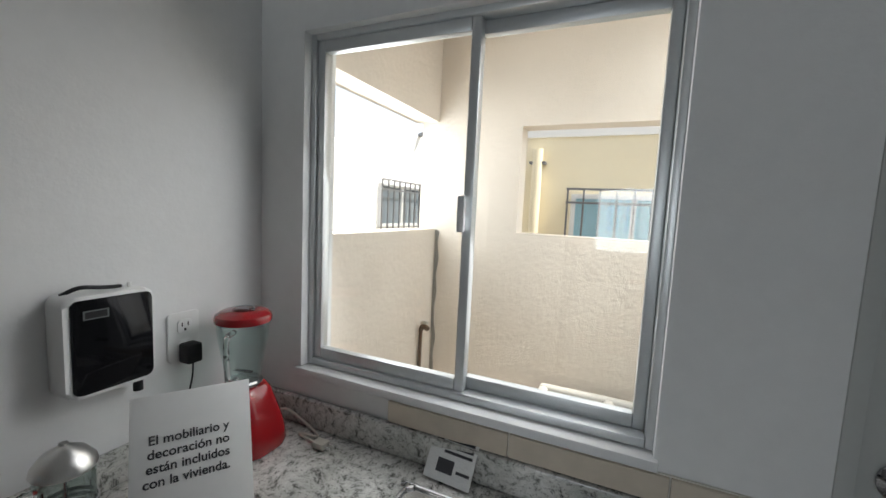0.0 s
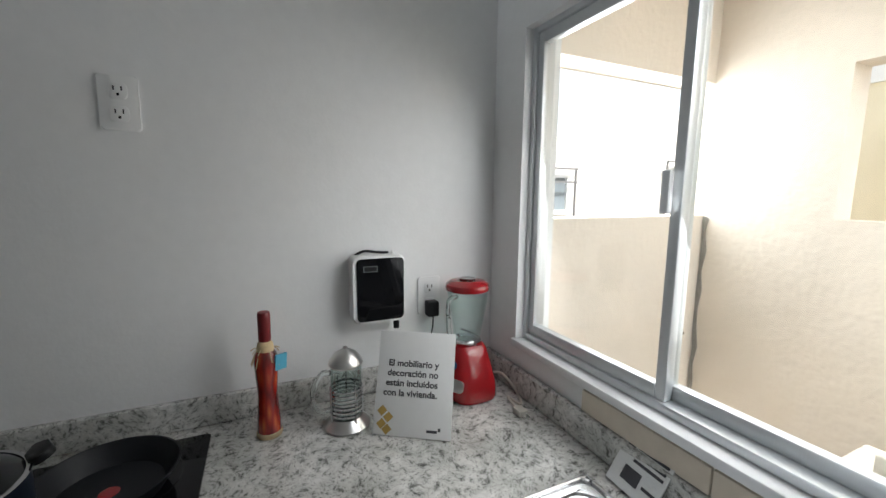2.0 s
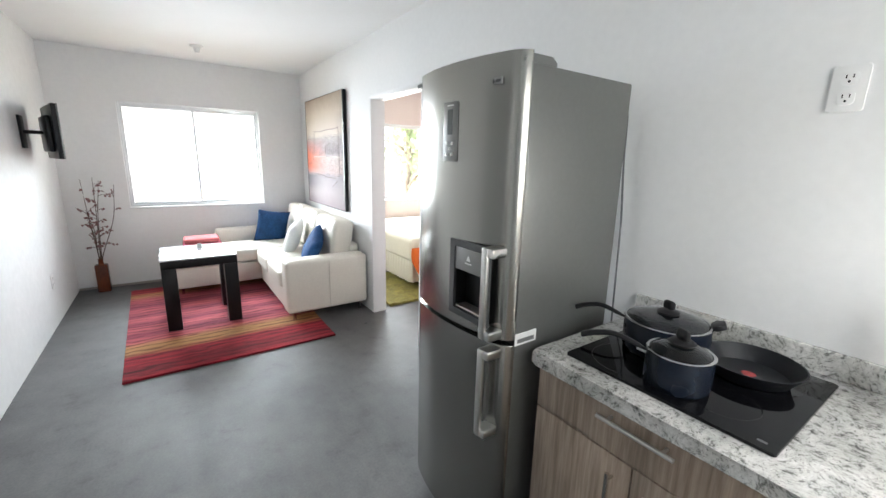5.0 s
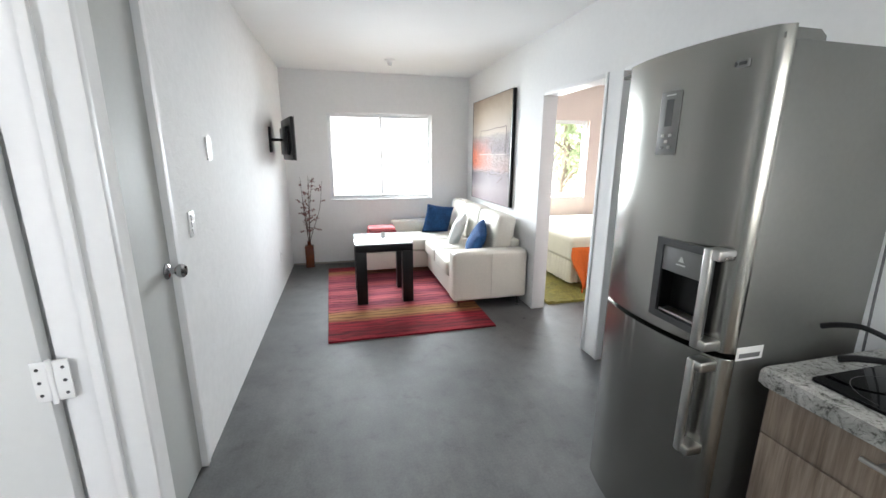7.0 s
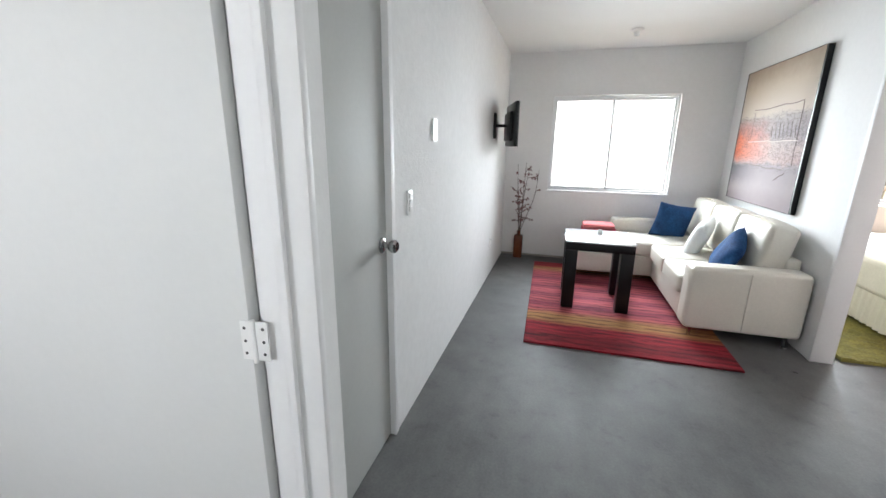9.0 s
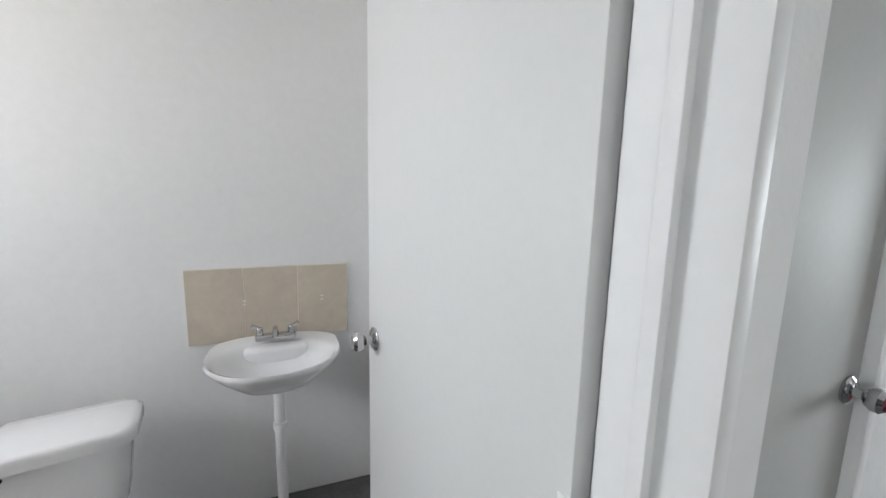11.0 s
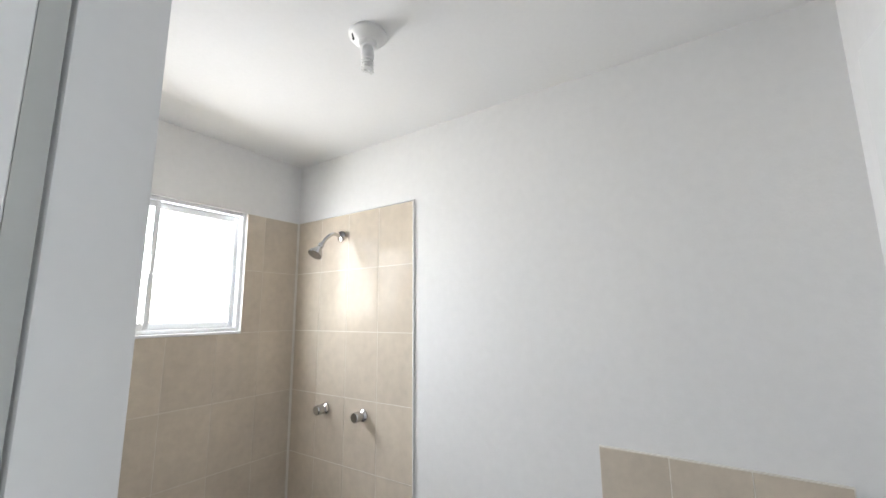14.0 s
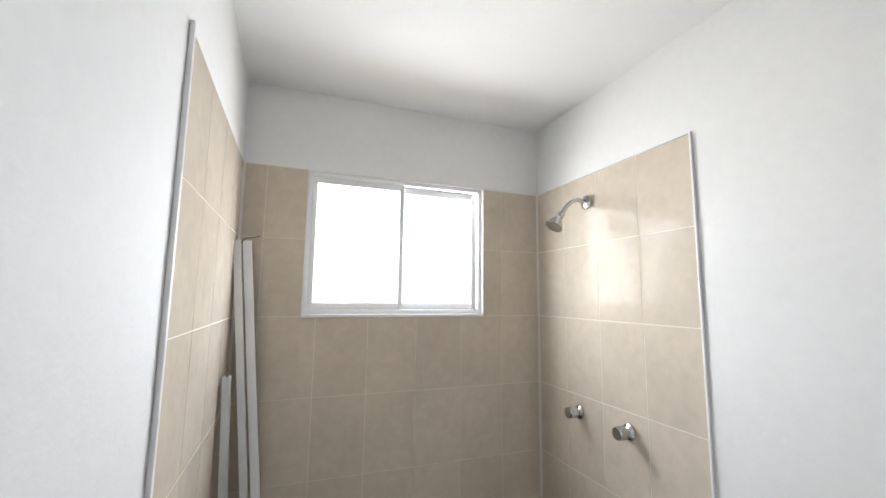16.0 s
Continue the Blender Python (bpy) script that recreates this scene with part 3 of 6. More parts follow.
solid("floor", boxes((-3.2, 3.9, -6.15, 1.05, -0.12, 0)), "concrete", "worn grey polished concrete floor", kind="structure")
solid("ceiling", boxes((-3.2, 3.9, -6.15, 0.11, CEIL, CEIL + 0.14), (2.125, 3.9, 0.11, 0.94, CEIL, CEIL + 0.14)), "ceil", "white painted plaster ceiling", kind="structure")
solid("wall_west", wall_along(bmesh.new(), "y", -0.12, 0, -6.012, WY, 0, CEIL, [(*BED_DOOR, 0, 1.93), (*SIDE_DOOR, 0, 1.93)]), "wall", "long white painted wall with two doorways", kind="structure")
solid("wall_north", wall_along(bmesh.new(), "x", WY, 0.11, -0.12, 2.125, 0, CEIL, [KW, (1.265, 2.06, 0, 2.0)]), "wall", "white painted kitchen wall with a sliding window", kind="structure")
wall_part = solid("wall_partition", wall_along(bmesh.new(), "y", 2.125, BX, -1.645, BNY, 0, CEIL, [(*BATH_DOOR, 0, 1.96)]), "wall", "white painted partition with the bathroom doorway", kind="structure")
solid("wall_bath_south", boxes((BX, SX, -1.645, -1.585, 0, CEIL)), "wall", "white painted bathroom wall behind the door", kind="structure")
wall_bath_e = solid("wall_bath_east", boxes((SX, SX + 0.1, -1.645, BNY, 0, CEIL)), "wall", "white painted bathroom wall with the fixtures", kind="structure")
wall_bath_n = solid("wall_bath_north", wall_along(bmesh.new(), "x", BNY, BNY + 0.1, 2.125, SX + 0.1, 0, CEIL, [BW]), "wall", "white bathroom wall, tiled below a small window", kind="structure")
solid("wall_east", wall_along(bmesh.new(), "y", TVX, TVX + 0.1, -6.012, -1.645, 0, CEIL, [(*GREY_DOOR, 0, 2.0)]), "rough_wall", "long rough white painted wall", kind="structure")
solid("wall_south", wall_along(bmesh.new(), "x", LIV_Y - 0.13, LIV_Y, -0.12, TVX + 0.1, 0, CEIL, [LW]), "wall", "white painted living room wall with a wide window", kind="structure")
solid("wall_bedroom_south", wall_along(bmesh.new(), "x", LIV_Y - 0.13, LIV_Y, -3.1, -0.12, 0, CEIL, [RW]), "pink", "dusty pink bedroom wall with a window", kind="structure")
solid("wall_bedroom_west", boxes((-3.2, -3.1, -6.012, -2.9, 0, CEIL)), "pink", "dusty pink bedroom wall", kind="structure")
solid("wall_bedroom_north", boxes((-3.1, -0.12, -3.0, -2.9, 0, CEIL)), "pink", "dusty pink bedroom wall", kind="structure")
solid("wall_closet", boxes((-0.95, -0.85, -2.9, -1.9, 0, CEIL), (-0.85, -0.12, -2.0, -1.9, 0, CEIL), (2.452, 3.3, -1.70, -1.645, 0, CEIL), (3.3, 3.4, -2.6, -1.645, 0, CEIL), (2.452, 3.3, -2.6, -2.5, 0, CEIL)), "wall", "plain white wall of a side room", kind="structure")

# patio behind the kitchen window: a low wall, a beam, a back wall with an opening, half a roof
solid("patio_wall_back", wall_along(bmesh.new(), "x", 0.83, 0.93, 0.06, 2.125, 0, 2.20, [(0.520, 1.72, 1.366, 1.806)]), "stucco", "cream stucco patio wall with a square opening", kind="structure")
solid("patio_wall_low", boxes((0.03, 0.142, 0.11, 0.83, 0, 1.36)), "stucco", "low cream stucco patio wall", kind="structure")
solid("patio_beam", boxes((0.03, 0.142, 0.11, 0.83, 1.838, 2.20)), "stucco", "cream stucco beam over the low wall", kind="structure")
solid("patio_ceiling", boxes((0.0, 1.29, 0.11, 0.93, 2.20, 2.32)), "stucco", "cream plastered patio roof slab", kind="structure")
solid("ground", boxes((-400, 400, -400, 400, -0.5, -0.13)), "earth", "dusty earth ground round the houses", kind="structure")


# windows: a fixed frame, two sliding sashes, panes
def sliding_window(name, axis_y, xa, xb, za, zb, out, material, label, flip=1, shift=0.0):
    """A two-leaf sliding window in a wall along x; axis_y is the outer plane of the frame, out the side of the room (-1 or 1)."""
    w = thing(name, label, "window", ((xa + xb) / 2, axis_y, za), kind="structure")
    f, d = 0.019, 0.065
    y0, y1 = sorted((axis_y, axis_y + out * d))
    part("window_frame", boxes((xa, xa + f, y0, y1, za, zb), (xb - f, xb, y0, y1, za, zb), (xa + f, xb - f, y0, y1, za, za + f), (xa + f, xb - f, y0, y1, zb - f, zb), bevel=0.003), material, w)
    mid, s, sv = (xa + xb) / 2 + shift, 0.030, 0.023
    for k, (a, b) in enumerate(((xa + f, mid + 0.018), (mid - 0.012, xb - f))):
        near = (k == 0) == (flip > 0)
        yc = axis_y + out * (d * (0.70 if near else 0.30))
        sash = part("sash", boxes((a, a + sv, yc - 0.012, yc + 0.012, za + f, zb - f), (b - sv, b, yc - 0.012, yc + 0.012, za + f, zb - f),
                                  (a + sv, b - sv, yc - 0.012, yc + 0.012, za + f, za + f + s), (a + sv, b - sv, yc - 0.012, yc + 0.012, zb - f - s, zb - f), bevel=0.003), material, w)
        pane = part("pane", boxes((a + sv, b - sv, yc - 0.002, yc + 0.002, za + f + s, zb - f - s)), "pane", sash)
        pane.visible_shadow = False
    yl = axis_y + out * (d + 0.004)
    part("latch", boxes((mid - 0.010, mid + 0.008, min(yl, yl + out * 0.014), max(yl, yl + out * 0.014), (za + zb) / 2 - 0.045, (za + zb) / 2 + 0.035), bevel=0.004), "white_alu", w, "small pale metal sliding latch")
    return w


sliding_window("window_1", 0.075, KW[0], KW[1], KW[2] + 0.02, KW[3], -1, "alu", "grey aluminium sliding kitchen window, closed", shift=0.014)
sliding_window("window_2", LIV_Y - 0.11, LW[0], LW[1], LW[2] + 0.01, LW[3], 1, "white_alu", "white aluminium sliding living room window, closed", -1)
sliding_window("window_3", BNY + 0.08, BW[0], BW[1], BW[2] + 0.01, BW[3], -1, "white_alu", "white aluminium sliding bathroom window, closed")
sliding_window("window_4", LIV_Y - 0.11, RW[0], RW[1], RW[2] + 0.01, RW[3], 1, "white_alu", "white aluminium sliding bedroom window, closed", -1)
solid("kitchen_window_sill", boxes((KW[0] - 0.012, KW[1] + 0.004, WY - 0.012, 0.085, KW[2] - 0.004, KW[2] + 0.018), bevel=0.004), "trim", "white painted kitchen window sill", kind="structure")
solid("living_window_sill", boxes((LW[0] - 0.01, LW[1] + 0.01, LIV_Y - 0.10, LIV_Y + 0.015, LW[2] - 0.012, LW[2] + 0.008), bevel=0.004), "trim", "white painted living room window sill", kind="structure")
solid("bathroom_window_sill", boxes((BW[0], BW[1], BNY - 0.008, BNY + 0.08, BW[2] - 0.004, BW[2] + 0.009), bevel=0.003), "trim", "white painted bathroom window sill", kind="structure")
solid("kitchen_window_trim", boxes((KW[0] - 0.006, KW[0] + 0.004, WY - 0.004, 0.09, KW[2] + 0.02, KW[3]), (KW[1] - 0.004, KW[1] + 0.006, WY - 0.004, 0.09, KW[2] + 0.02, KW[3]), (KW[0] - 0.006, KW[1] + 0.006, WY - 0.004, 0.09, KW[3] - 0.004, KW[3] + 0.006)), "trim", "white plaster edge round the kitchen window", kind="structure")


# doors
def knob(parent, m, label="round chrome door knob"):
    """A round knob on its rose, pointing along +z of m."""
    k = part("door_knob", lathe(bmesh.new(), [(0.001, 0), (0.033, 0.001), (0.034, 0.006), (0.026, 0.012), (0.012, 0.015), (0.011, 0.030), (0.020, 0.036), (0.028, 0.048), (0.028, 0.060), (0.020, 0.068), (0.001, 0.069)], m, 24), "chrome", parent, label)
    return k


def door_frame_y(name, xa, xb, ya, yb, top, label, w=0.035):
    return solid(name, boxes((xa, xb, ya, ya + w, 0, top), (xa, xb, yb - w, yb, 0, top), (xa, xb, ya + w, yb - w, top - w, top), bevel=0.003), "trim", label, kind="structure")


door_frame_y("bedroom_door_frame", -0.125, 0.006, BED_DOOR[0], BED_DOOR[1], 1.93, "white painted bedroom door frame", 0.03)
door_frame_y("side_door_frame", -0.125, 0.006, SIDE_DOOR[0], SIDE_DOOR[1], 1.93, "white painted side door frame", 0.022)
side_door = thing("door_1", "olive grey flush door, open into the side room", "door", (-0.05, -2.48, 0), kind="structure")
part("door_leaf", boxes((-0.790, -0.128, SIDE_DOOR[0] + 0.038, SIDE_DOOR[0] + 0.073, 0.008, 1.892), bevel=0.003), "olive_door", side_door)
for hz in (0.25, 1.0, 1.72):
    part("hinge", boxes((-0.140, -0.085, SIDE_DOOR[0] + 0.034, SIDE_DOOR[0] + 0.040, hz, hz + 0.09), bevel=0.002), "satin", side_door, "small steel hinge")

door_frame_y("grey_door_frame", TVX - 0.006, TVX + 0.104, GREY_DOOR[0], GREY_DOOR[1], 2.0, "white painted frame of the grey door", 0.035)
grey = thing("door_2", "pale grey flush door with a chrome knob, closed", "door", (TVX + 0.04, -2.07, 0), kind="structure")
part("door_leaf", boxes((TVX + 0.020, TVX + 0.055, GREY_DOOR[0] + 0.038, GREY_DOOR[1] - 0.038, 0.008, 1.962), bevel=0.003), "grey_door", grey)
knob(grey, at(TVX + 0.020, GREY_DOOR[0] + 0.085, 0.955) @ pose(0, 0, 0, 0, -90, 0))

solid("bathroom_door_frame", boxes((2.115, 2.250, BATH_DOOR[0], BATH_DOOR[0] + 0.022, 0, 1.96), (2.115, 2.231, BATH_DOOR[1] - 0.030, BATH_DOOR[1], 0, 1.96), (2.115, 2.237, BATH_DOOR[0] + 0.030, BATH_DOOR[1] - 0.030, 1.93, 1.96), bevel=0.003), "trim", "white painted bathroom door frame", kind="structure")
solid("bathroom_door_lining", boxes((2.251, 2.314, BATH_DOOR[1] - 0.030, BATH_DOOR[1] - 0.002, 0, 1.96), bevel=0.003), "trim", "white painted lining of the bathroom doorway", kind="structure")
# the rebate's shadow is given as grey colour between white frame and lining
solid("frame_rebate", boxes((2.2315, 2.2485, BATH_DOOR[1] - 0.026, BATH_DOOR[1] - 0.003, 0, 1.96)), "grey_door", "rebate of the bathroom door frame, its shade put in as grey", kind="structure")
solid("bathroom_door_stop", boxes((2.165, 2.185, BATH_DOOR[0] + 0.030, BATH_DOOR[0] + 0.042, 0, 1.93), (2.165, 2.180, BATH_DOOR[1] - 0.040, BATH_DOOR[1] - 0.030, 0, 1.93), bevel=0.002), "trim", "white door stop beads on the bathroom frame", kind="structure")
HINGE = at(2.252, -1.562, 0) @ pose(0, 0, 0, 0, 0, 7.0)
bath_door = thing("door_3", "white flush bathroom door standing open, chrome knob", "door", (2.6, -1.50, 0), kind="structure")
leaf = boxes((0.010, 0.816, -0.018, 0.018, 0.01, 1.92), bevel=0.003, m=HINGE)
part("door_leaf", leaf, "door", bath_door)
knob(bath_door, HINGE @ at(0.753, 0.018, 0.955) @ pose(0, 0, 0, -90, 0, 0))
for hz in (0.25, 0.93, 1.70):
    h = part("hinge", boxes((-0.030, 0.030, 0.016, 0.021, hz, hz + 0.085), bevel=0.002, m=HINGE), "white_plastic", bath_door, "white painted butt hinge")
    part("pin", lathe(bmesh.new(), [(0.005, hz - 0.004), (0.005, hz + 0.089)], HINGE @ at(0, 0.022, 0), 10), "white_plastic", h)
    for sx in (-0.02, 0.02):
        for sz in (0.015, 0.042, 0.07):
            part("screw", lathe(bmesh.new(), [(0.0035, 0), (0.003, 0.001)], HINGE @ at(sx, 0.021, hz + sz) @ pose(0, 0, 0, -90, 0, 0), 8), "dark", h)

patio_door = thing("door_4", "grey-white metal patio door with a chrome knob, closed", "door", (1.70, 0.05, 0), kind="structure")
part("door_leaf", boxes((1.293, 2.033, 0.000, 0.040, 0.01, 1.972), bevel=0.003), "grey_door", patio_door)
knob(patio_door, at(1.350, 0.000, 1.060) @ pose(0, 0, 0, 90, 0, 0))
solid("patio_door_frame", boxes((1.265, 1.290, WY - 0.004, 0.112, 0, 2.0), (2.035, 2.06, WY - 0.004, 0.112, 0, 2.0), (1.29, 2.035, WY - 0.004, 0.112, 1.975, 2.0), bevel=0.002), "grey_door", "grey painted metal frame of the patio door", kind="structure")


# ---- kitchen: cabinets, worktop, hob, sink ----
CT, CF = 0.850, 0.612


def bar_handle(parent, p0, p1, out, label="slim satin steel bar handle"):
    """A round bar on two posts, standing off along out."""
    p0, p1, out = Vector(p0), Vector(p1), Vector(out)
    h = part("handle", tube(bmesh.new(), [p0 + out, p1 + out], 0.006, 10), "satin", parent, label)
    d = (p1 - p0) * 0.14
    for p in (p0 + d, p1 - d):
        part("post", tube(bmesh.new(), [p, p + out], 0.0045, 8), "satin", h)


def base_unit(y0, y1, label, fronts):
    """A floor unit against the long wall; fronts: (y0, y1, z0, z1, handle) with handle None, 'h' or 'v'."""
    u = thing("base_cabinet", label, "cabinet", (0.29, (y0 + y1) / 2, 0), "kitchen base units")
    part("body", boxes((0.004, 0.554, y0, y1, 0.10, 0.808), bevel=0.001), "wood", u)
    part("plinth", boxes((0.02, 0.52, y0 + 0.002, y1 - 0.002, 0, 0.10)), "black", u, "dark recessed plinth")
    for a, b, c, d, kind in fronts:
        fr = part("drawer" if kind == "h" else "door", boxes((0.556, 0.575, a + 0.002, b - 0.002, c + 0.002, d - 0.002), bevel=0.0015), "wood", u)
        if kind == "h":
            mid = (a + b) / 2
            bar_handle(fr, (0.575, mid - 0.10, (c + d) / 2 + 0.030), (0.575, mid + 0.10, (c + d) / 2 + 0.030), (0.028, 0, 0))
        elif kind == "v":
            ye = b - 0.05 if (a + b) / 2 < -1.08 else a + 0.05
            bar_handle(fr, (0.575, ye, d - 0.04), (0.575, ye, d - 0.20), (0.028, 0, 0))
    return u


base_unit(-1.408, -0.756, "grey-oak laminate base cabinet under the hob", [(-1.408, -0.756, 0.657, 0.806, "h"), (-1.408, -1.082, 0.105, 0.657, "v"), (-1.082, -0.756, 0.105, 0.657, "v")])
base_unit(-0.752, -0.600, "narrow grey-oak laminate corner cabinet", [(-0.752, -0.600, 0.105, 0.806, "v")])
corner = thing("base_cabinet", "grey-oak laminate base cabinet under the sink", "cabinet", (0.93, -0.30, 0), "kitchen base units")
part("body", boxes((0.58, 1.285, -0.556, WY - 0.004, 0.10, 0.808), bevel=0.001), "wood", corner)
part("plinth", boxes((0.60, 1.28, -0.52, WY - 0.004, 0, 0.10)), "black", corner, "dark recessed plinth")
for a, b in ((0.60, 0.94), (0.944, 1.283)):
    d = part("door", boxes((a, b, -0.577, -0.558, 0.105, 0.806), bevel=0.0015), "wood", corner)
    xe = b - 0.05 if a < 0.8 else a + 0.05
    bar_handle(d, (xe, -0.577, 0.60), (xe, -0.577, 0.76), (0, -0.028, 0))

wt = bmesh.new()
prism(wt, [(0.002, -1.428), (CF - 0.035, -1.428), (CF - 0.012, -1.420), (CF, -1.395), (CF, -0.650), (CF + 0.006, -0.622), (CF + 0.022, -0.606), (CF + 0.05, -0.600), (1.290, -0.600), (1.290, WY - 0.002), (0.002, WY - 0.002)], 0.040, at(0, 0, CT - 0.040), bevel=0.011)
solid("worktop", wt, "granite", "pale speckled grey granite-look L-shaped worktop", "worktop")
upstand = thing("upstand", "speckled granite upstand along the walls", "upstand", (0.012, -0.72, CT))
part("long_length", boxes((0.002, 0.022, -1.428, WY - 0.002, CT + 0.001, CT + 0.075), bevel=0.005), "granite", upstand)
part("window_length", boxes((0.0225, 1.290, WY - 0.022, WY - 0.002, CT + 0.001, CT + 0.075), bevel=0.005), "granite", upstand)
strip = solid("tile_strip", boxes((0.440, 1.343, WY - 0.006, WY - 0.001, CT + 0.076, 0.981)), "grout", "row of beige tiles under the kitchen window", kind="structure")
for a, b in ((0.440, 0.738), (0.741, 1.040), (1.043, 1.343)):
    part("tile", boxes((a, b, WY - 0.013, WY - 0.004, CT + 0.077, 0.979), bevel=0.0015, seg=1), "tile", strip)

hob = thing("hob", "black glass ceramic hob set in the worktop", "hob", (0.305, -1.085, CT), )
part("glass_plate", prism(bmesh.new(), round_rect(0.470, 0.512, 0.008), 0.008, at(0.306, -1.084, CT + 0.001), bevel=0.002), "black_glass", hob)
for cx, cy, r in ((0.19, -1.20, 0.085), (0.42, -1.21, 0.105), (0.20, -0.97, 0.105), (0.42, -0.965, 0.075)):
    part("cooking_zone", lathe(bmesh.new(), [(r - 0.0015, 0), (r, 0.0003), (r - 0.0015, 0.0006), (r - 0.003, 0.0003), (r - 0.0015, 0)], at(cx, cy, CT + 0.0089), 40, False), "faint", hob, "faint grey ring")
part("logo", boxes((0.512, 0.520, -0.868, -0.850, CT + 0.0089, CT + 0.0094)), "cable", hob)

# stainless sink with drainer
sink = thing("kitchen_sink", "stainless steel sink with ribbed drainboard", "sink", (0.90, -0.31, CT))
SY0, SY1, SX0, SX1 = -0.545, -0.105, 0.545, 1.265
part("drainboard", boxes((SX0, 0.90, SY0, SY1, CT + 0.001, CT + 0.004)), "inox", sink)
for b in ((1.225, SX1, SY0, SY1), (0.90, 1.225, SY0, SY0 + 0.04), (0.90, 1.225, SY1 - 0.04, SY1)):
    part("bowl_surround", boxes((*b, CT + 0.001, CT + 0.004)), "inox", sink)
rim = [(x + (SX0 + SX1) / 2, y + (SY0 + SY1) / 2, CT + 0.006) for x, y in round_rect(SX1 - SX0 - 0.008, SY1 - SY0 - 0.008, 0.03, 4)]
part("rim", tube(bmesh.new(), [*rim, rim[0]], 0.005, 8, steps=2), "inox", sink)
inner = [(x + 0.722, y + (SY0 + SY1) / 2, CT + 0.005) for x, y in round_rect(0.30, SY1 - SY0 - 0.05, 0.045, 4)]
part("pressed_edge", tube(bmesh.new(), [*inner, inner[0]], 0.004, 6, steps=2), "inox", sink)
for k in range(8):
    y = SY0 + 0.062 + k * 0.045
    part("rib", tube(bmesh.new(), [(0.600, y, CT + 0.004), (0.73, y, CT + 0.005), (0.855, y, CT + 0.003)], 0.0065, 8, flat=0.7), "inox", sink)
bowl = bmesh.new()
outer, low = round_rect(0.325, 0.36, 0.05), round_rect(0.285, 0.32, 0.06)
o = [bowl.verts.new((x + 1.0625, y - 0.325, CT + 0.003)) for x, y in outer]
i_ = [bowl.verts.new((x + 1.0625, y - 0.325, CT - 0.035)) for x, y in low]
for k in range(len(o)):
    bowl.faces.new((o[k], o[(k + 1) % len(o)], i_[(k + 1) % len(o)], i_[k]))
bowl.faces.new(i_)
part("basin", bowl, "inox", sink)

# ---- fridge ----
FY0, FY1, FX0, FXB, FT = -2.010, -1.470, 0.150, 0.628, 1.712


def door_section(y, bulge=0.046):
    """How far the bowed door stands out at y; its upright edges are rounded."""
    k = abs((y - (FY0 + FY1) / 2) / ((FY1 - FY0) / 2))
    return 0.660 + bulge * (1 - k ** 2.2) - 0.024 * (max(0.0, k - 0.87) / 0.13) ** 2.8


def bowed_door(z0, z1, bevel=0.003):
    ys = [FY0 + (FY1 - FY0) * k / 48 for k in range(49)]
    front = [(door_section(y), y) for y in ys]
    poly = [(FXB + 0.002, FY1), (FXB + 0.002, FY0)] + front
    return prism(bmesh.new(), list(reversed(poly)), z1 - z0, at(0, 0, z0), bevel=bevel)


def ring_plate(y0, y1, z0, z1, a, c, x0, x1):
    """An upright frame facing +x, a wide at its sides and c at head and foot."""
    bm = bmesh.new()
    loops = []
    for x, da, dc in ((x0, 0, 0), (x1, 0, 0), (x1, a, c), (x0, a, c)):
        loops.append([bm.verts.new((x, y, z)) for y, z in ((y0 + da, z0 + dc), (y1 - da, z0 + dc), (y1 - da, z1 - dc), (y0 + da, z1 - dc))])
    for p, q in zip(loops, loops[1:] + loops[:1]):
        for k in range(4):
            bm.faces.new((p[k], p[(k + 1) % 4], q[(k + 1) % 4], q[k]))
    return bm


fridge = thing("fridge", "tall brushed-steel fridge freezer with a bowed front", "fridge", (0.42, -1.76, 0))
part("body", boxes((FX0, FXB, FY0, FY1, 0.03, FT - 0.030), bevel=0.006), "steel_side", fridge, "matt grey painted steel sides")


def hollowed(bm, material, x0, x1, y0, y1, z0, z1):
    """The mesh of a body with a box cut out of it."""
    body, cutter = bpy.data.objects.new("body", mesh_of("door", bm, material)), bpy.data.objects.new("cutter", mesh_of("cutter", boxes((x0, x1, y0, y1, z0, z1)), "black"))
    scene.collection.objects.link(body); scene.collection.objects.link(cutter)
    cut = body.modifiers.new("recess", "BOOLEAN")
    cut.operation, cut.object, cut.solver = "DIFFERENCE", cutter, "EXACT"
    me = bpy.data.meshes.new_from_object(body.evaluated_get(bpy.context.evaluated_depsgraph_get()))
    bpy.data.objects.remove(body); bpy.data.objects.remove(cutter)
    me.materials.clear(); me.materials.append(M[material])
    for poly in me.polygons:
        poly.material_index = 0
    me.set_sharp_from_angle(angle=radians(38))
    return me


top_door = part("door", hollowed(bowed_door(0.866, FT, 0), "steel", 0.652, 0.80, -1.6980, -1.5460, 0.920, 1.139), "steel", fridge)
low_door = part("door", bowed_door(0.05, 0.848), "steel", fridge)
part("gasket", boxes((FXB - 0.002, FXB + 0.0015, FY0 + 0.006, FY1 - 0.003, 0.06, FT - 0.035)), "black", fridge)
part("hinge_cover", prism(bmesh.new(), [(0, 0), (0.13, 0), (0.13, 0.012), (0.105, 0.026), (0.02, 0.026), (0, 0.012)], 0.10, at(0.525, -1.478, FT - 0.031) @ pose(0, 0, 0, 90, 0, 0)), "steel_side", fridge)
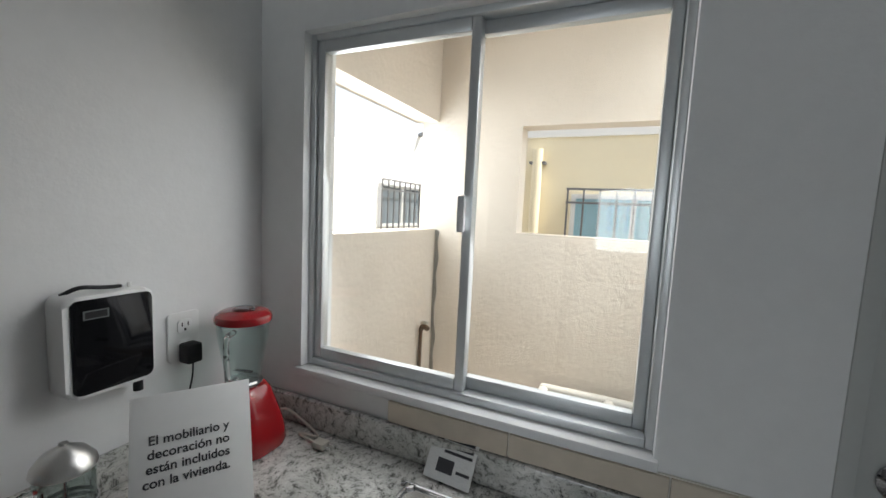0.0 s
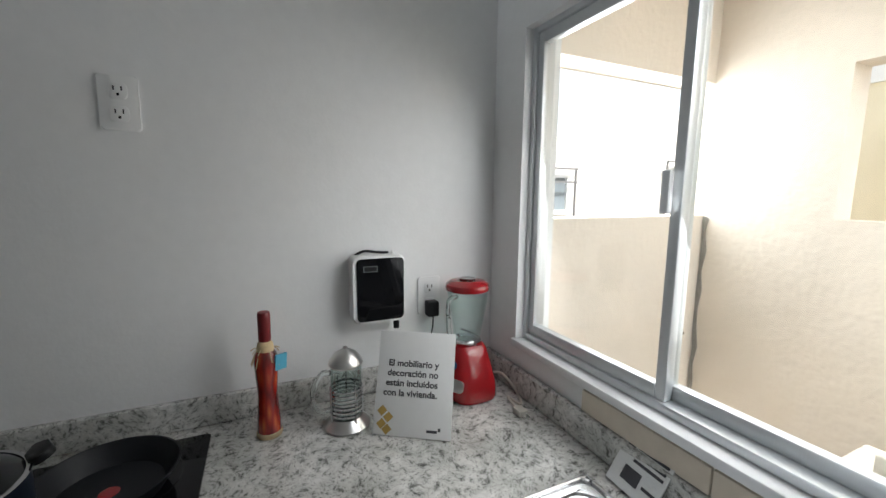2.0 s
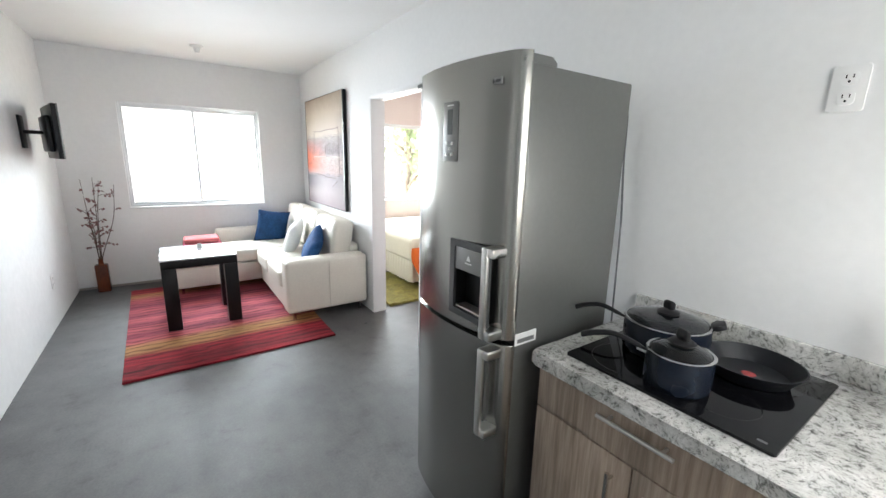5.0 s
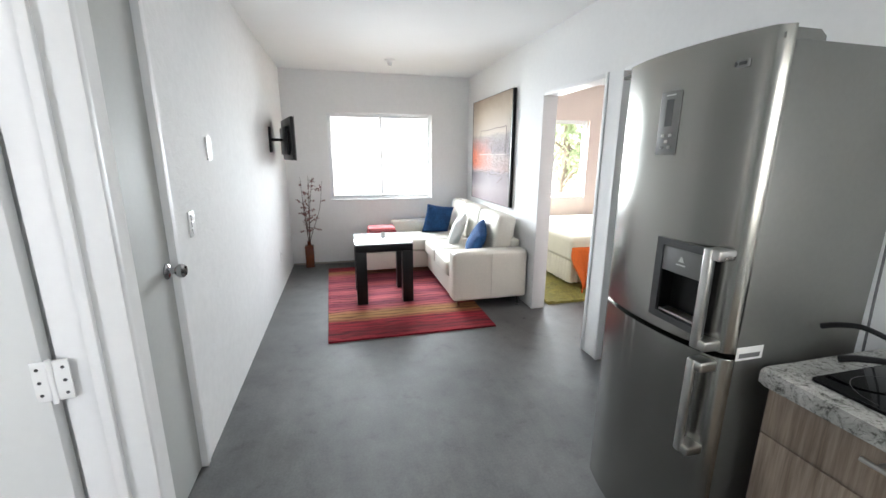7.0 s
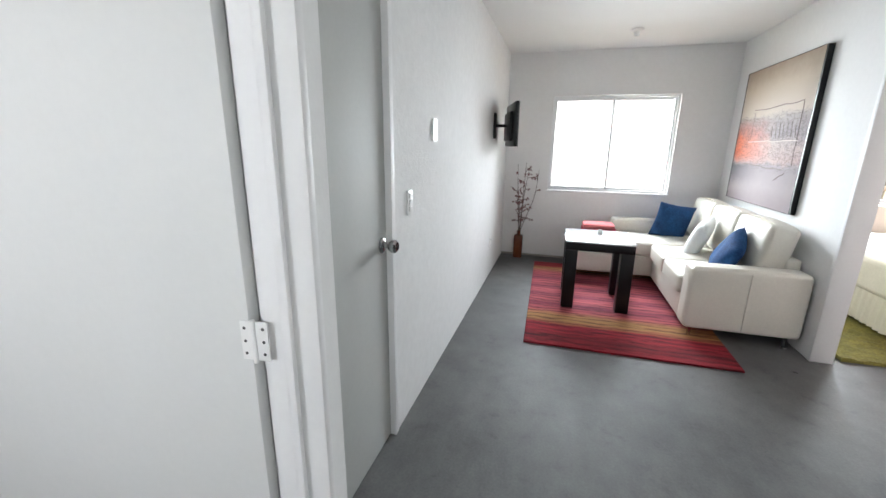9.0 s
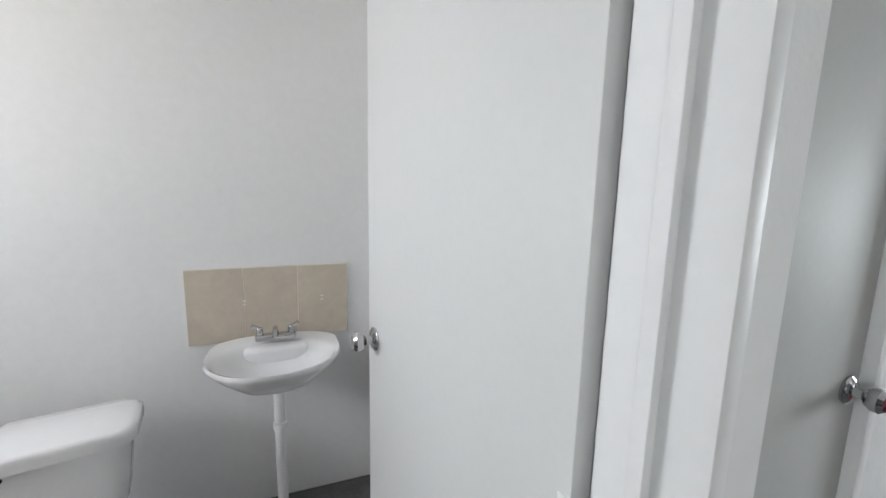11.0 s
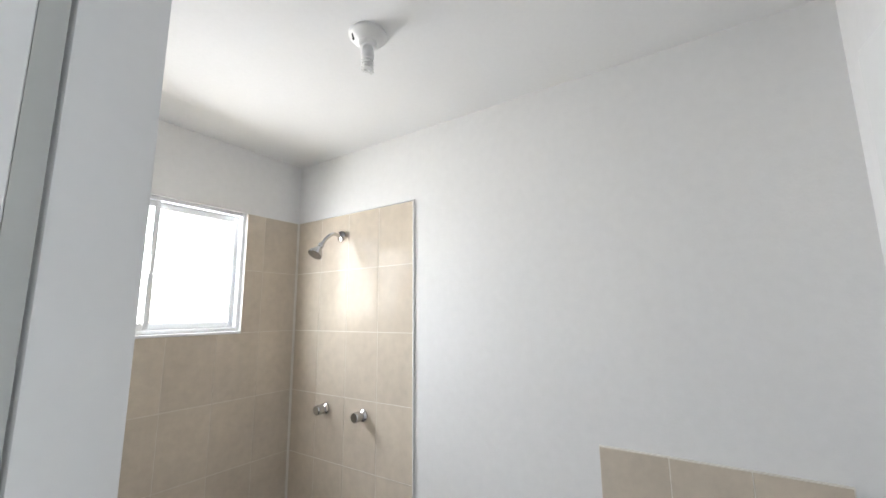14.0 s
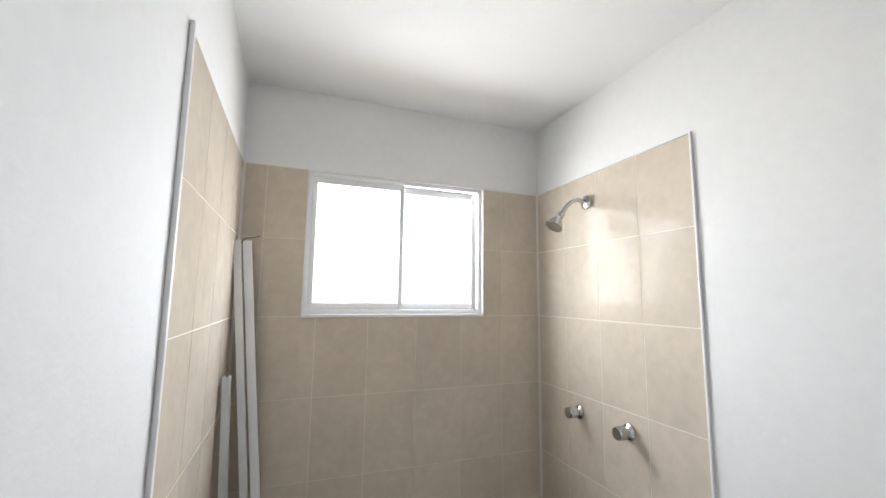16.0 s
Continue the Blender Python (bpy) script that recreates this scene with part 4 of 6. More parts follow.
part("hinge_cover", prism(bmesh.new(), [(0, 0), (0.13, 0), (0.13, 0.012), (0.105, 0.026), (0.02, 0.026), (0, 0.012)], 0.10, at(0.525, -1.94, FT - 0.031) @ pose(0, 0, 0, 90, 0, 0)), "steel_side", fridge)
for fx in (0.20, 0.58):
    for fy in (FY0 + 0.05, FY1 - 0.05):
        part("foot", lathe(bmesh.new(), [(0.018, 0), (0.018, 0.032)], at(fx, fy, 0), 12), "black", fridge)


def fridge_handle(parent, z0, z1):
    y, x = -1.524, door_section(-1.524)
    h = part("handle", boxes((x + 0.036, x + 0.052, y - 0.012, y + 0.014, z0, z1), bevel=0.006, seg=3), "satin", parent, "vertical satin steel bar handle")
    for z in (z0, z1 - 0.030):
        part("bracket", boxes((x - 0.012, x + 0.048, y - 0.014, y + 0.036, z, z + 0.030), bevel=0.006, seg=3), "satin", h)


fridge_handle(top_door, 0.872, 1.165)
fridge_handle(low_door, 0.530, 0.838)
DX = door_section(-1.68)
disp = part("dispenser", ring_plate(-1.7220, -1.5220, 0.900, 1.160, 0.026, 0.022, DX - 0.008, DX + 0.005), "dark", top_door, "grey water dispenser recess")
part("niche", boxes((0.653, 0.656, -1.6960, -1.5480, 0.922, 1.062), (0.656, DX - 0.004, -1.6965, -1.6935, 0.922, 1.062), (0.656, DX - 0.004, -1.5505, -1.5475, 0.922, 1.062), (0.656, DX - 0.004, -1.6935, -1.5505, 0.922, 0.925)), "black", disp, "black dispenser recess")
part("fascia", boxes((0.656, DX + 0.002, -1.6950, -1.5490, 1.060, 1.137), bevel=0.003), "mid_grey", disp)
part("drip_tray", boxes((0.660, DX - 0.001, -1.6900, -1.5540, 0.926, 0.933), bevel=0.002), "satin", disp)
mark = bmesh.new()
prism(mark, [(-0.010, 0.0), (0.010, 0.0), (0.003, 0.016), (-0.003, 0.016)], 0.0006, at(DX + 0.002, -1.6240, 1.098) @ FACE_X)
part("drop_mark", mark, "paper", disp)
part("text_bar", boxes((DX + 0.002, DX + 0.0026, -1.641, -1.607, 1.087, 1.091)), "paper", disp)
PX = door_section(-1.748)
panel = part("control_panel", prism(bmesh.new(), round_rect(0.076, 0.186, 0.004), 0.004, at(PX - 0.001, -1.742, 1.505) @ FACE_X, bevel=0.001), "mid_grey", top_door, "grey control panel with a small display")
part("display", boxes((PX + 0.0031, PX + 0.0038, -1.756, -1.728, 1.497, 1.575)), "screen_grey", panel)
for by, bz in ((-1.756, 1.47), (-1.728, 1.47), (-1.756, 1.435), (-1.728, 1.435), (-1.742, 1.452)):
    part("button", boxes((PX + 0.0031, PX + 0.0045, by - 0.007, by + 0.007, bz - 0.005, bz + 0.005), bevel=0.001), "steel", panel)
part("text_bar", boxes((PX + 0.0031, PX + 0.0036, -1.759, -1.724, 1.585, 1.589)), "paper", panel)
EX = door_section(-1.553)
badge = part("badge", boxes((EX - 0.004, EX + 0.0025, -1.575, -1.530, 1.628, 1.646), bevel=0.001), "mid_grey", top_door, "small maker's badge")
part("badge_disc", lathe(bmesh.new(), [(0.001, 0), (0.006, 0), (0.006, 0.0006), (0.001, 0.0006)], at(EX + 0.0025, -1.565, 1.637) @ FACE_X, 16), "dark", badge)
part("badge_bar", boxes((EX + 0.0025, EX + 0.0031, -1.555, -1.534, 1.633, 1.641)), "dark", badge)
part("sticker", boxes((0.535, 0.630, FY1, FY1 + 0.0015, 0.845, 0.885)), "paper", fridge, "white rating label")
part("sticker_print", boxes((0.545, 0.620, FY1 + 0.0015, FY1 + 0.002, 0.852, 0.866)), "cable", fridge)

cord = bmesh.new()
tube(cord, [(0.012, -1.560, 1.60), (0.012, -1.552, 1.40), (0.012, -1.535, 1.20), (0.014, -1.528, 1.00), (0.02, -1.520, 0.84), (0.012, -1.515, 0.50)], 0.004, 6)
solid("power_cord", cord, "cable", "grey power cord hanging beside the fridge", "cord")


# ---- wall fittings ----
def outlet(name, y, z, label, wall_x=0.0, face=FACE_X, holes=True):
    """A wall plate centred at y, z."""
    sgn = 1 if face is FACE_X else -1
    o = thing(name, label, "outlet" if holes else "switch", (wall_x, y, z))
    base = at(wall_x, y, z) @ face
    part("plate", prism(bmesh.new(), round_rect(0.072, 0.116, 0.008), 0.007, base, bevel=0.003), "white_plastic", o)
    if holes:
        for dz in (0.024, -0.024):
            so = part("socket", prism(bmesh.new(), round_rect(0.034, 0.034, 0.010), 0.003, base @ at(0, dz, 0.0065), bevel=0.001), "white_plastic", o)
            slots = bmesh.new()
            for dx, w in ((-0.007, 0.0025), (0.007, 0.0025)):
                prism(slots, [(dx - w / 2, 0.001), (dx + w / 2, 0.001), (dx + w / 2, 0.010), (dx - w / 2, 0.010)], 0.0006, base @ at(0, dz, 0.0096))
            prism(slots, round_rect(0.005, 0.006, 0.002), 0.0006, base @ at(0, dz - 0.007, 0.0096))
            part("slots", slots, "black", so)
    else:
        for dz in (0.030, 0, -0.030):
            part("rocker", prism(bmesh.new(), round_rect(0.030, 0.024, 0.002), 0.004, base @ at(0, dz, 0.0065), bevel=0.0015), "white_plastic", o)
    return o


outlet("wall_outlet", -0.960, 1.621, "white double wall outlet above the worktop")
outlet("wall_outlet", -0.236, 1.124, "white double wall outlet with an adapter below")
outlet("light_switch", -2.672, 1.100, "white three-rocker light switch", TVX, FACE_NX, False)
blank = thing("wall_plate", "cream blank wall plate", "wall plate", (TVX, -3.045, 1.435))
part("plate", prism(bmesh.new(), round_rect(0.072, 0.116, 0.006), 0.009, at(TVX, -3.045, 1.435) @ FACE_NX, bevel=0.003), "paper", blank)
outlet("wall_outlet", -5.05, 0.36, "white wall outlet low on the wall", TVX, FACE_NX)

adapter = thing("plug_adapter", "black plug adapter with a thin lead", "adapter", (0.03, -0.232, 1.09))
part("body", boxes((0.011, 0.046, -0.254, -0.218, 1.066, 1.112), bevel=0.005), "black", adapter)
part("lead", tube(bmesh.new(), [(0.03, -0.232, 1.062), (0.03, -0.236, 1.02), (0.04, -0.262, 0.96), (0.05, -0.28, 0.90), (0.06, -0.285, 0.856)], 0.002, 6), "black", adapter)

unit = thing("water_dispenser", "white wall unit with a glossy black front", "appliance", (0.035, -0.398, 1.18))
part("case", prism(bmesh.new(), round_rect(0.148, 0.188, 0.018), 0.058, at(0.003, -0.405, 1.170) @ FACE_X, bevel=0.008), "white_plastic", unit)
part("front_panel", prism(bmesh.new(), round_rect(0.132, 0.174, 0.012), 0.003, at(0.0608, -0.403, 1.170) @ FACE_X, bevel=0.001), "black_glass", unit, "smooth black front")
part("label_frame", boxes((0.0642, 0.0648, -0.452, -0.412, 1.2205, 1.2375)), "screen_grey", unit)
part("label_window", boxes((0.0648, 0.0652, -0.449, -0.415, 1.2230, 1.2350)), "black", unit)
part("top_lead", tube(bmesh.new(), [(0.02, -0.465, 1.262), (0.028, -0.440, 1.274), (0.03, -0.405, 1.270), (0.02, -0.37, 1.266)], 0.004, 6), "black", unit)
part("spigot", tube(bmesh.new(), [(0.032, -0.350, 1.080), (0.032, -0.350, 1.045)], 0.009, 10), "black", unit, "black outlet spout")
part("pin", tube(bmesh.new(), [(0.03, -0.36, 1.262), (0.03, -0.36, 1.274)], 0.004, 8), "white_plastic", unit)


# ---- pans ----
def saucepan(name, label, cx, cy, r, h, z, handle_to, lid=True, side=None, mat_out="enamel"):
    p = thing(name, label, "pan", (cx, cy, z))
    b = at(cx, cy, z)
    part("body", lathe(bmesh.new(), [(0.001, 0), (r * 0.93, 0), (r * 0.98, 0.006), (r, 0.02), (r, h), (r - 0.003, h), (r - 0.003, 0.02), (r * 0.9, 0.005), (0.001, 0.005)], b, 40), mat_out, p)
    hx, hy = handle_to
    d = Vector((hx - cx, hy - cy, 0)); ln = d.length; d.normalize()
    s = Vector((cx, cy, z)) + d * r
    part("handle", tube(bmesh.new(), [s + Vector((0, 0, h - 0.02)), s + d * 0.03 + Vector((0, 0, h - 0.006)), s + d * (ln - r) * 0.5 + Vector((0, 0, h + 0.006)), s + d * (ln - r) * 0.8 + Vector((0, 0, h - 0.004)), s + d * (ln - r) + Vector((0, 0, h - 0.018))], 0.008, 12, 0.0125, flat=0.7), "black", p, "long black handle")
    part("bracket", tube(bmesh.new(), [s + Vector((0, 0, h - 0.022)) - d * 0.002, s + d * 0.022 + Vector((0, 0, h - 0.016))], 0.010, 10, flat=0.6), "satin", p)
    if side:
        e = Vector((cx, cy, z)) + Vector((side[0], side[1], 0)) * r
        part("side_grip", prism(bmesh.new(), round_rect(0.05, 0.036, 0.014), 0.014, Matrix.Translation(e + Vector((side[0], side[1], 0)) * 0.016 + Vector((0, 0, h + 0.002))) @ pose(0, 0, 0, 25, 0, math.degrees(math.atan2(side[1], side[0])) - 90), bevel=0.005), "black", p, "black side grip")
    if lid:
        l = part("lid", lathe(bmesh.new(), [(r - 0.006, h + 0.001), (r * 0.8, h + 0.012), (r * 0.45, h + 0.021), (0.012, h + 0.024), (0.012, h + 0.020), (r * 0.45, h + 0.017), (r * 0.8, h + 0.008), (r - 0.008, h - 0.001)], b, 40, False), "lid_glass", p, "smoked glass lid with a steel rim")
        part("lid_rim", lathe(bmesh.new(), [(r - 0.006, h - 0.002), (r + 0.001, h), (r + 0.002, h + 0.002), (r - 0.001, h + 0.004), (r - 0.006, h + 0.003)], b, 40, False), "chrome", l)
        part("lid_knob", lathe(bmesh.new(), [(0.001, h + 0.020), (0.030, h + 0.022), (0.032, h + 0.028), (0.024, h + 0.034), (0.010, h + 0.037), (0.001, h + 0.038)], b, 24), "black", l, "black lid knob")
        part("lid_grip", boxes((-0.019, 0.019, -0.009, 0.009, h + 0.034, h + 0.062), bevel=0.0088, seg=4, m=b @ pose(0, 0, 0, 0, 0, 70)), "black", l)
    return p


HZ = CT + 0.0095
saucepan("saute_pan", "dark saute pan with a glass lid, on the hob", 0.272, -1.190, 0.118, 0.098, HZ, (0.375, -1.440), side=(-0.50, 0.866))
saucepan("saucepan", "small dark blue saucepan with a glass lid, on the hob", 0.440, -1.071, 0.078, 0.090, HZ, (0.530, -1.300))
pan = thing("frying_pan", "black non-stick frying pan on the hob", "pan", (0.225, -0.960, HZ))
b = at(0.222, -0.982, HZ)
part("body", lathe(bmesh.new(), [(0.001, 0), (0.080, 0), (0.090, 0.004), (0.117, 0.043), (0.119, 0.046), (0.115, 0.046), (0.088, 0.007), (0.001, 0.004)], b, 40), "nonstick", pan)
part("heat_spot", lathe(bmesh.new(), [(0.001, 0.0047), (0.017, 0.0047), (0.017, 0.0043)], b, 24, False), "red", pan, "red heat indicator spot")

# ---- things on the worktop ----
bottle = thing("chilli_bottle", "tall waisted glass bottle of red chillies, sealed in red wax", "bottle", (0.118, -0.700, CT))
b = at(0.118, -0.700, CT + 0.001)
part("bottle_body", lathe(bmesh.new(), [(0.001, 0), (0.026, 0), (0.028, 0.006), (0.0265, 0.03), (0.0235, 0.075), (0.0215, 0.105), (0.0245, 0.145), (0.027, 0.185), (0.024, 0.205), (0.014, 0.222), (0.0115, 0.235), (0.0115, 0.285)], b, 28), "chili", bottle)
part("base_ring", lathe(bmesh.new(), [(0.0275, 0.0), (0.0295, 0.004), (0.029, 0.012), (0.027, 0.014)], b, 28, False), "straw", bottle)
part("wax_cap", lathe(bmesh.new(), [(0.0130, 0.236), (0.0140, 0.240), (0.0142, 0.300), (0.0125, 0.306), (0.001, 0.307)], b, 24), "dark_red", bottle, "dark red wax cap")
raff = bmesh.new()
lathe(raff, [(0.0125, 0.206), (0.0195, 0.212), (0.0185, 0.224), (0.0165, 0.232), (0.0125, 0.236)], b, 20, False)
rng = random.Random(4)
for k in range(16):
    a = rng.uniform(0, 6.28)
    p = Vector((0.118 + 0.016 * math.cos(a), -0.700 + 0.016 * math.sin(a), CT + 0.218))
    q = p + Vector((0.016 * math.cos(a), 0.016 * math.sin(a), rng.uniform(-0.045, 0.004)))
    tube(raff, [p, (p + q) / 2 + Vector((0, 0, 0.004)), q], 0.0012, 4, steps=3)
part("raffia_tie", raff, "straw", bottle, "frayed raffia tie")
part("tag", boxes((-0.002, 0.002, -0.014, 0.014, -0.020, 0.020), m=at(0.130, -0.668, CT + 0.185) @ pose(0, 0, 0, 0, 8, 25)), "blue_tag", bottle, "light blue paper tag")

press = thing("french_press", "glass coffee press in a steel ring frame", "coffee press", (0.150, -0.524, CT))
b = at(0.150, -0.520, CT + 0.001)
part("base", lathe(bmesh.new(), [(0.001, 0), (0.056, 0), (0.058, 0.005), (0.051, 0.012), (0.041, 0.022), (0.038, 0.026), (0.001, 0.026)], b, 36), "satin", press)
part("beaker", lathe(bmesh.new(), [(0.001, 0.028), (0.036, 0.028), (0.038, 0.034), (0.038, 0.162), (0.0365, 0.162), (0.0365, 0.036), (0.001, 0.031)], b, 36), "thin_glass", press, "clear glass beaker")
for k in range(7):
    z = 0.034 + k * 0.0105
    part("ring", lathe(bmesh.new(), [(0.0392, z), (0.0415, z + 0.001), (0.0415, z + 0.006), (0.0392, z + 0.007), (0.0392, z)], b, 36, False), "chrome", press)
for a in (20, 110, 200, 290):
    part("stay", tube(bmesh.new(), [(0.150 + 0.042 * math.cos(radians(a)), -0.520 + 0.042 * math.sin(radians(a)), CT + 0.02), (0.150 + 0.042 * math.cos(radians(a)), -0.520 + 0.042 * math.sin(radians(a)), CT + 0.115)], 0.0022, 6), "chrome", press)
part("dome_lid", lathe(bmesh.new(), [(0.040, 0.160), (0.042, 0.164), (0.040, 0.172), (0.028, 0.188), (0.012, 0.197), (0.006, 0.200), (0.006, 0.204), (0.001, 0.205)], b, 36, False), "satin", press, "domed brushed steel lid")
part("plunger_rod", tube(bmesh.new(), [(0.150, -0.520, CT + 0.06), (0.150, -0.520, CT + 0.185)], 0.002, 6), "chrome", press)
part("plunger_disc", lathe(bmesh.new(), [(0.001, 0.058), (0.034, 0.058), (0.034, 0.062), (0.001, 0.062)], b, 28), "satin", press)
part("handle", tube(bmesh.new(), [(0.158, -0.560, CT + 0.148), (0.166, -0.580, CT + 0.152), (0.174, -0.600, CT + 0.125), (0.175, -0.602, CT + 0.090), (0.168, -0.588, CT + 0.060), (0.158, -0.560, CT + 0.052)], 0.0065, 10), "glass", press, "clear curved handle")

# the printed notice leaning on its foot
SIGN = Matrix(((0.541, -0.291, 0.789, 0.274), (0.841, 0.187, -0.507, -0.393), (0.0, 0.938, 0.346, CT + 0.003), (0, 0, 0, 1)))
sign = thing("notice_board", "white printed notice card leaning back on the worktop", "notice", (0.274, -0.393, CT))
part("card", boxes((-0.096, 0.096, 0, 0.248, -0.004, 0.0), bevel=0.001, m=SIGN), "paper", sign)
part("easel_leg", boxes((-0.02, 0.02, 0.0, 0.006, -0.12, -0.004), m=SIGN @ at(0, 0.115, 0) @ pose(0, 0, 0, -42, 0, 0)), "paper", sign)


def lettering(text, size, m, parent, material="ink", bold=0.0):
    cu = bpy.data.curves.new("lettering", "FONT")
    cu.body, cu.size, cu.align_x, cu.extrude, cu.offset = text, size, "RIGHT", 0.0002, bold
    tmp = bpy.data.objects.new("lettering", cu)
    scene.collection.objects.link(tmp)
    me = bpy.data.meshes.new_from_object(tmp.evaluated_get(bpy.context.evaluated_depsgraph_get()))
    bpy.data.objects.remove(tmp)
    me.transform(m)
    me.materials.clear(); me.materials.append(M[material])
    ob = new("lettering", me)
    ob.parent = parent
    if parent.type == "EMPTY":
        ob.matrix_parent_inverse = Matrix.Translation(parent.location).inverted()
    return ob


for k, line in enumerate(("El mobiliario y", "decoración no", "están incluidos", "con la vivienda.")):
    lettering(line, 0.0220, SIGN @ at(0.058, 0.163 - 0.0235 * k, 0.0006), sign, bold=0.0004)
logo = bmesh.new()
for px, py, a in ((-0.076, 0.026, 45), (-0.060, 0.042, 45), (-0.076, 0.056, 45), (-0.062, 0.014, 45)):
    box(logo, -0.0095, 0.0095, -0.0085, 0.0085, 0.0004, 0.0009, m=SIGN @ at(px, py, 0) @ pose(0, 0, 0, 0, 0, a))
part("logo", logo, "gold", sign, "small gold printed emblem")
part("maker_mark", boxes((0.036, 0.062, 0.014, 0.020, 0.0004, 0.0009), (0.064, 0.070, 0.018, 0.026, 0.0004, 0.0009), m=SIGN), "ink", sign)

# blender
BX0, BY0 = 0.108, -0.158
bl = thing("blender", "red table blender with a ribbed glass jug", "blender", (BX0, BY0, CT))
base = bmesh.new()
rings = []
for z, rx, ry, ox in ((0.002, 0.080, 0.066, 0.014), (0.014, 0.084, 0.070, 0.014), (0.050, 0.080, 0.068, 0.012), (0.090, 0.069, 0.062, 0.006), (0.120, 0.060, 0.056, 0.002), (0.140, 0.054, 0.051, 0.0), (0.150, 0.045, 0.044, 0.0)):
    rings.append([base.verts.new((BX0 + ox + rx * math.copysign(abs(math.cos(a)) ** 0.6, math.cos(a)), BY0 + ry * math.copysign(abs(math.sin(a)) ** 0.6, math.sin(a)), CT + z)) for a in (2 * math.pi * k / 36 for k in range(36))])
for a, c in zip(rings, rings[1:]):
    for k in range(36):
        base.faces.new((a[k], a[(k + 1) % 36], c[(k + 1) % 36], c[k]))
base.faces.new(list(reversed(rings[0]))); base.faces.new(rings[-1])
part("motor_base", base, "red", bl)
jb = at(BX0, BY0, CT)
part("collar", lathe(bmesh.new(), [(0.040, 0.148), (0.043, 0.152), (0.043, 0.160), (0.038, 0.164)], jb, 28), "chrome", bl)
jug = bmesh.new()
rings, N = [], 60
for z, r, rib in ((0.160, 0.036, 0), (0.168, 0.040, 0.001), (0.200, 0.045, 0.003), (0.250, 0.051, 0.0035), (0.285, 0.056, 0.002), (0.292, 0.059, 0), (0.292, 0.056, 0), (0.285, 0.0525, 0.001), (0.250, 0.0475, 0.0025), (0.200, 0.0415, 0.002), (0.172, 0.036, 0)):
    r *= 1.06 if z > 0.24 else 0.98
    z = 0.160 + (z - 0.160) * 1.13
    rings.append([jug.verts.new((BX0 + (r + rib * math.cos(5 * a)) * math.cos(a), BY0 + (r + rib * math.cos(5 * a)) * math.sin(a), CT + z)) for a in (2 * math.pi * k / N for k in range(N))])
for a, c in zip(rings, rings[1:]):
    for k in range(N):
        jug.faces.new((a[k], a[(k + 1) % N], c[(k + 1) % N], c[k]))
jug.faces.new(list(reversed(rings[0]))); jug.faces.new(rings[-1])
jug_ob = part("jug", jug, "thin_glass", bl, "ribbed clear glass jug")
part("jug_handle", tube(bmesh.new(), [(BX0 + 0.030, BY0 - 0.050, CT + 0.298), (BX0 + 0.045, BY0 - 0.080, CT + 0.292), (BX0 + 0.047, BY0 - 0.082, CT + 0.235), (BX0 + 0.042, BY0 - 0.073, CT + 0.190), (BX0 + 0.026, BY0 - 0.042, CT + 0.182)], 0.0065, 10), "glass", jug_ob)
part("blade", boxes((-0.02, 0.02, -0.004, 0.004, 0, 0.0015), m=jb @ at(0, 0, 0.182) @ pose(0, 0, 0, 12, 8, 30)), "chrome", jug_ob)
lid_ob = part("lid", lathe(bmesh.new(), [(0.053, 0.288), (0.063, 0.292), (0.0645, 0.300), (0.062, 0.309), (0.050, 0.317), (0.026, 0.319), (0.026, 0.315)], jb @ at(0, 0, 0.017), 40, False), "red", bl)
part("filler_cap", lathe(bmesh.new(), [(0.025, 0.316), (0.025, 0.326), (0.022, 0.330), (0.001, 0.330)], jb @ at(0, 0, 0.012), 28), "glass", lid_ob, "clear filler cap")
part("control_plate", prism(bmesh.new(), round_rect(0.066, 0.034, 0.012), 0.006, jb @ at(0.012, 0, 0) @ pose(0, 0, 0, 0, 0, -58) @ at(0.077, 0, 0.050) @ pose(0, 0, 0, 0, -14, 0) @ FACE_X, bevel=0.001), "satin", bl, "silver switch plate")
part("badge", lathe(bmesh.new(), [(0.001, 0), (0.012, 0), (0.012, 0.003), (0.001, 0.003)], jb @ pose(0, 0, 0, 0, 0, -58) @ at(0.069, 0, 0.100) @ pose(0, 0, 0, 0, 74, 0), 20), "blue", bl)
part("flex", tube(bmesh.new(), [(BX0 - 0.01, BY0 + 0.074, CT + 0.03), (BX0 + 0.03, BY0 + 0.105, CT + 0.045), (BX0 + 0.09, BY0 + 0.12, CT + 0.012), (BX0 + 0.15, BY0 + 0.095, CT + 0.006), (BX0 + 0.10, BY0 + 0.085, CT + 0.006), (BX0 + 0.17, BY0 + 0.07, CT + 0.006)], 0.0035, 8), "white_cable", bl)
part("plug", boxes((BX0 + 0.165, BX0 + 0.200, BY0 + 0.055, BY0 + 0.083, CT + 0.001, CT + 0.018), bevel=0.004), "white_cable", bl)
part("plug_pin", boxes((BX0 + 0.200, BX0 + 0.216, BY0 + 0.062, BY0 + 0.064, CT + 0.006, CT + 0.012), (BX0 + 0.200, BX0 + 0.216, BY0 + 0.074, BY0 + 0.076, CT + 0.006, CT + 0.012)), "satin", bl)

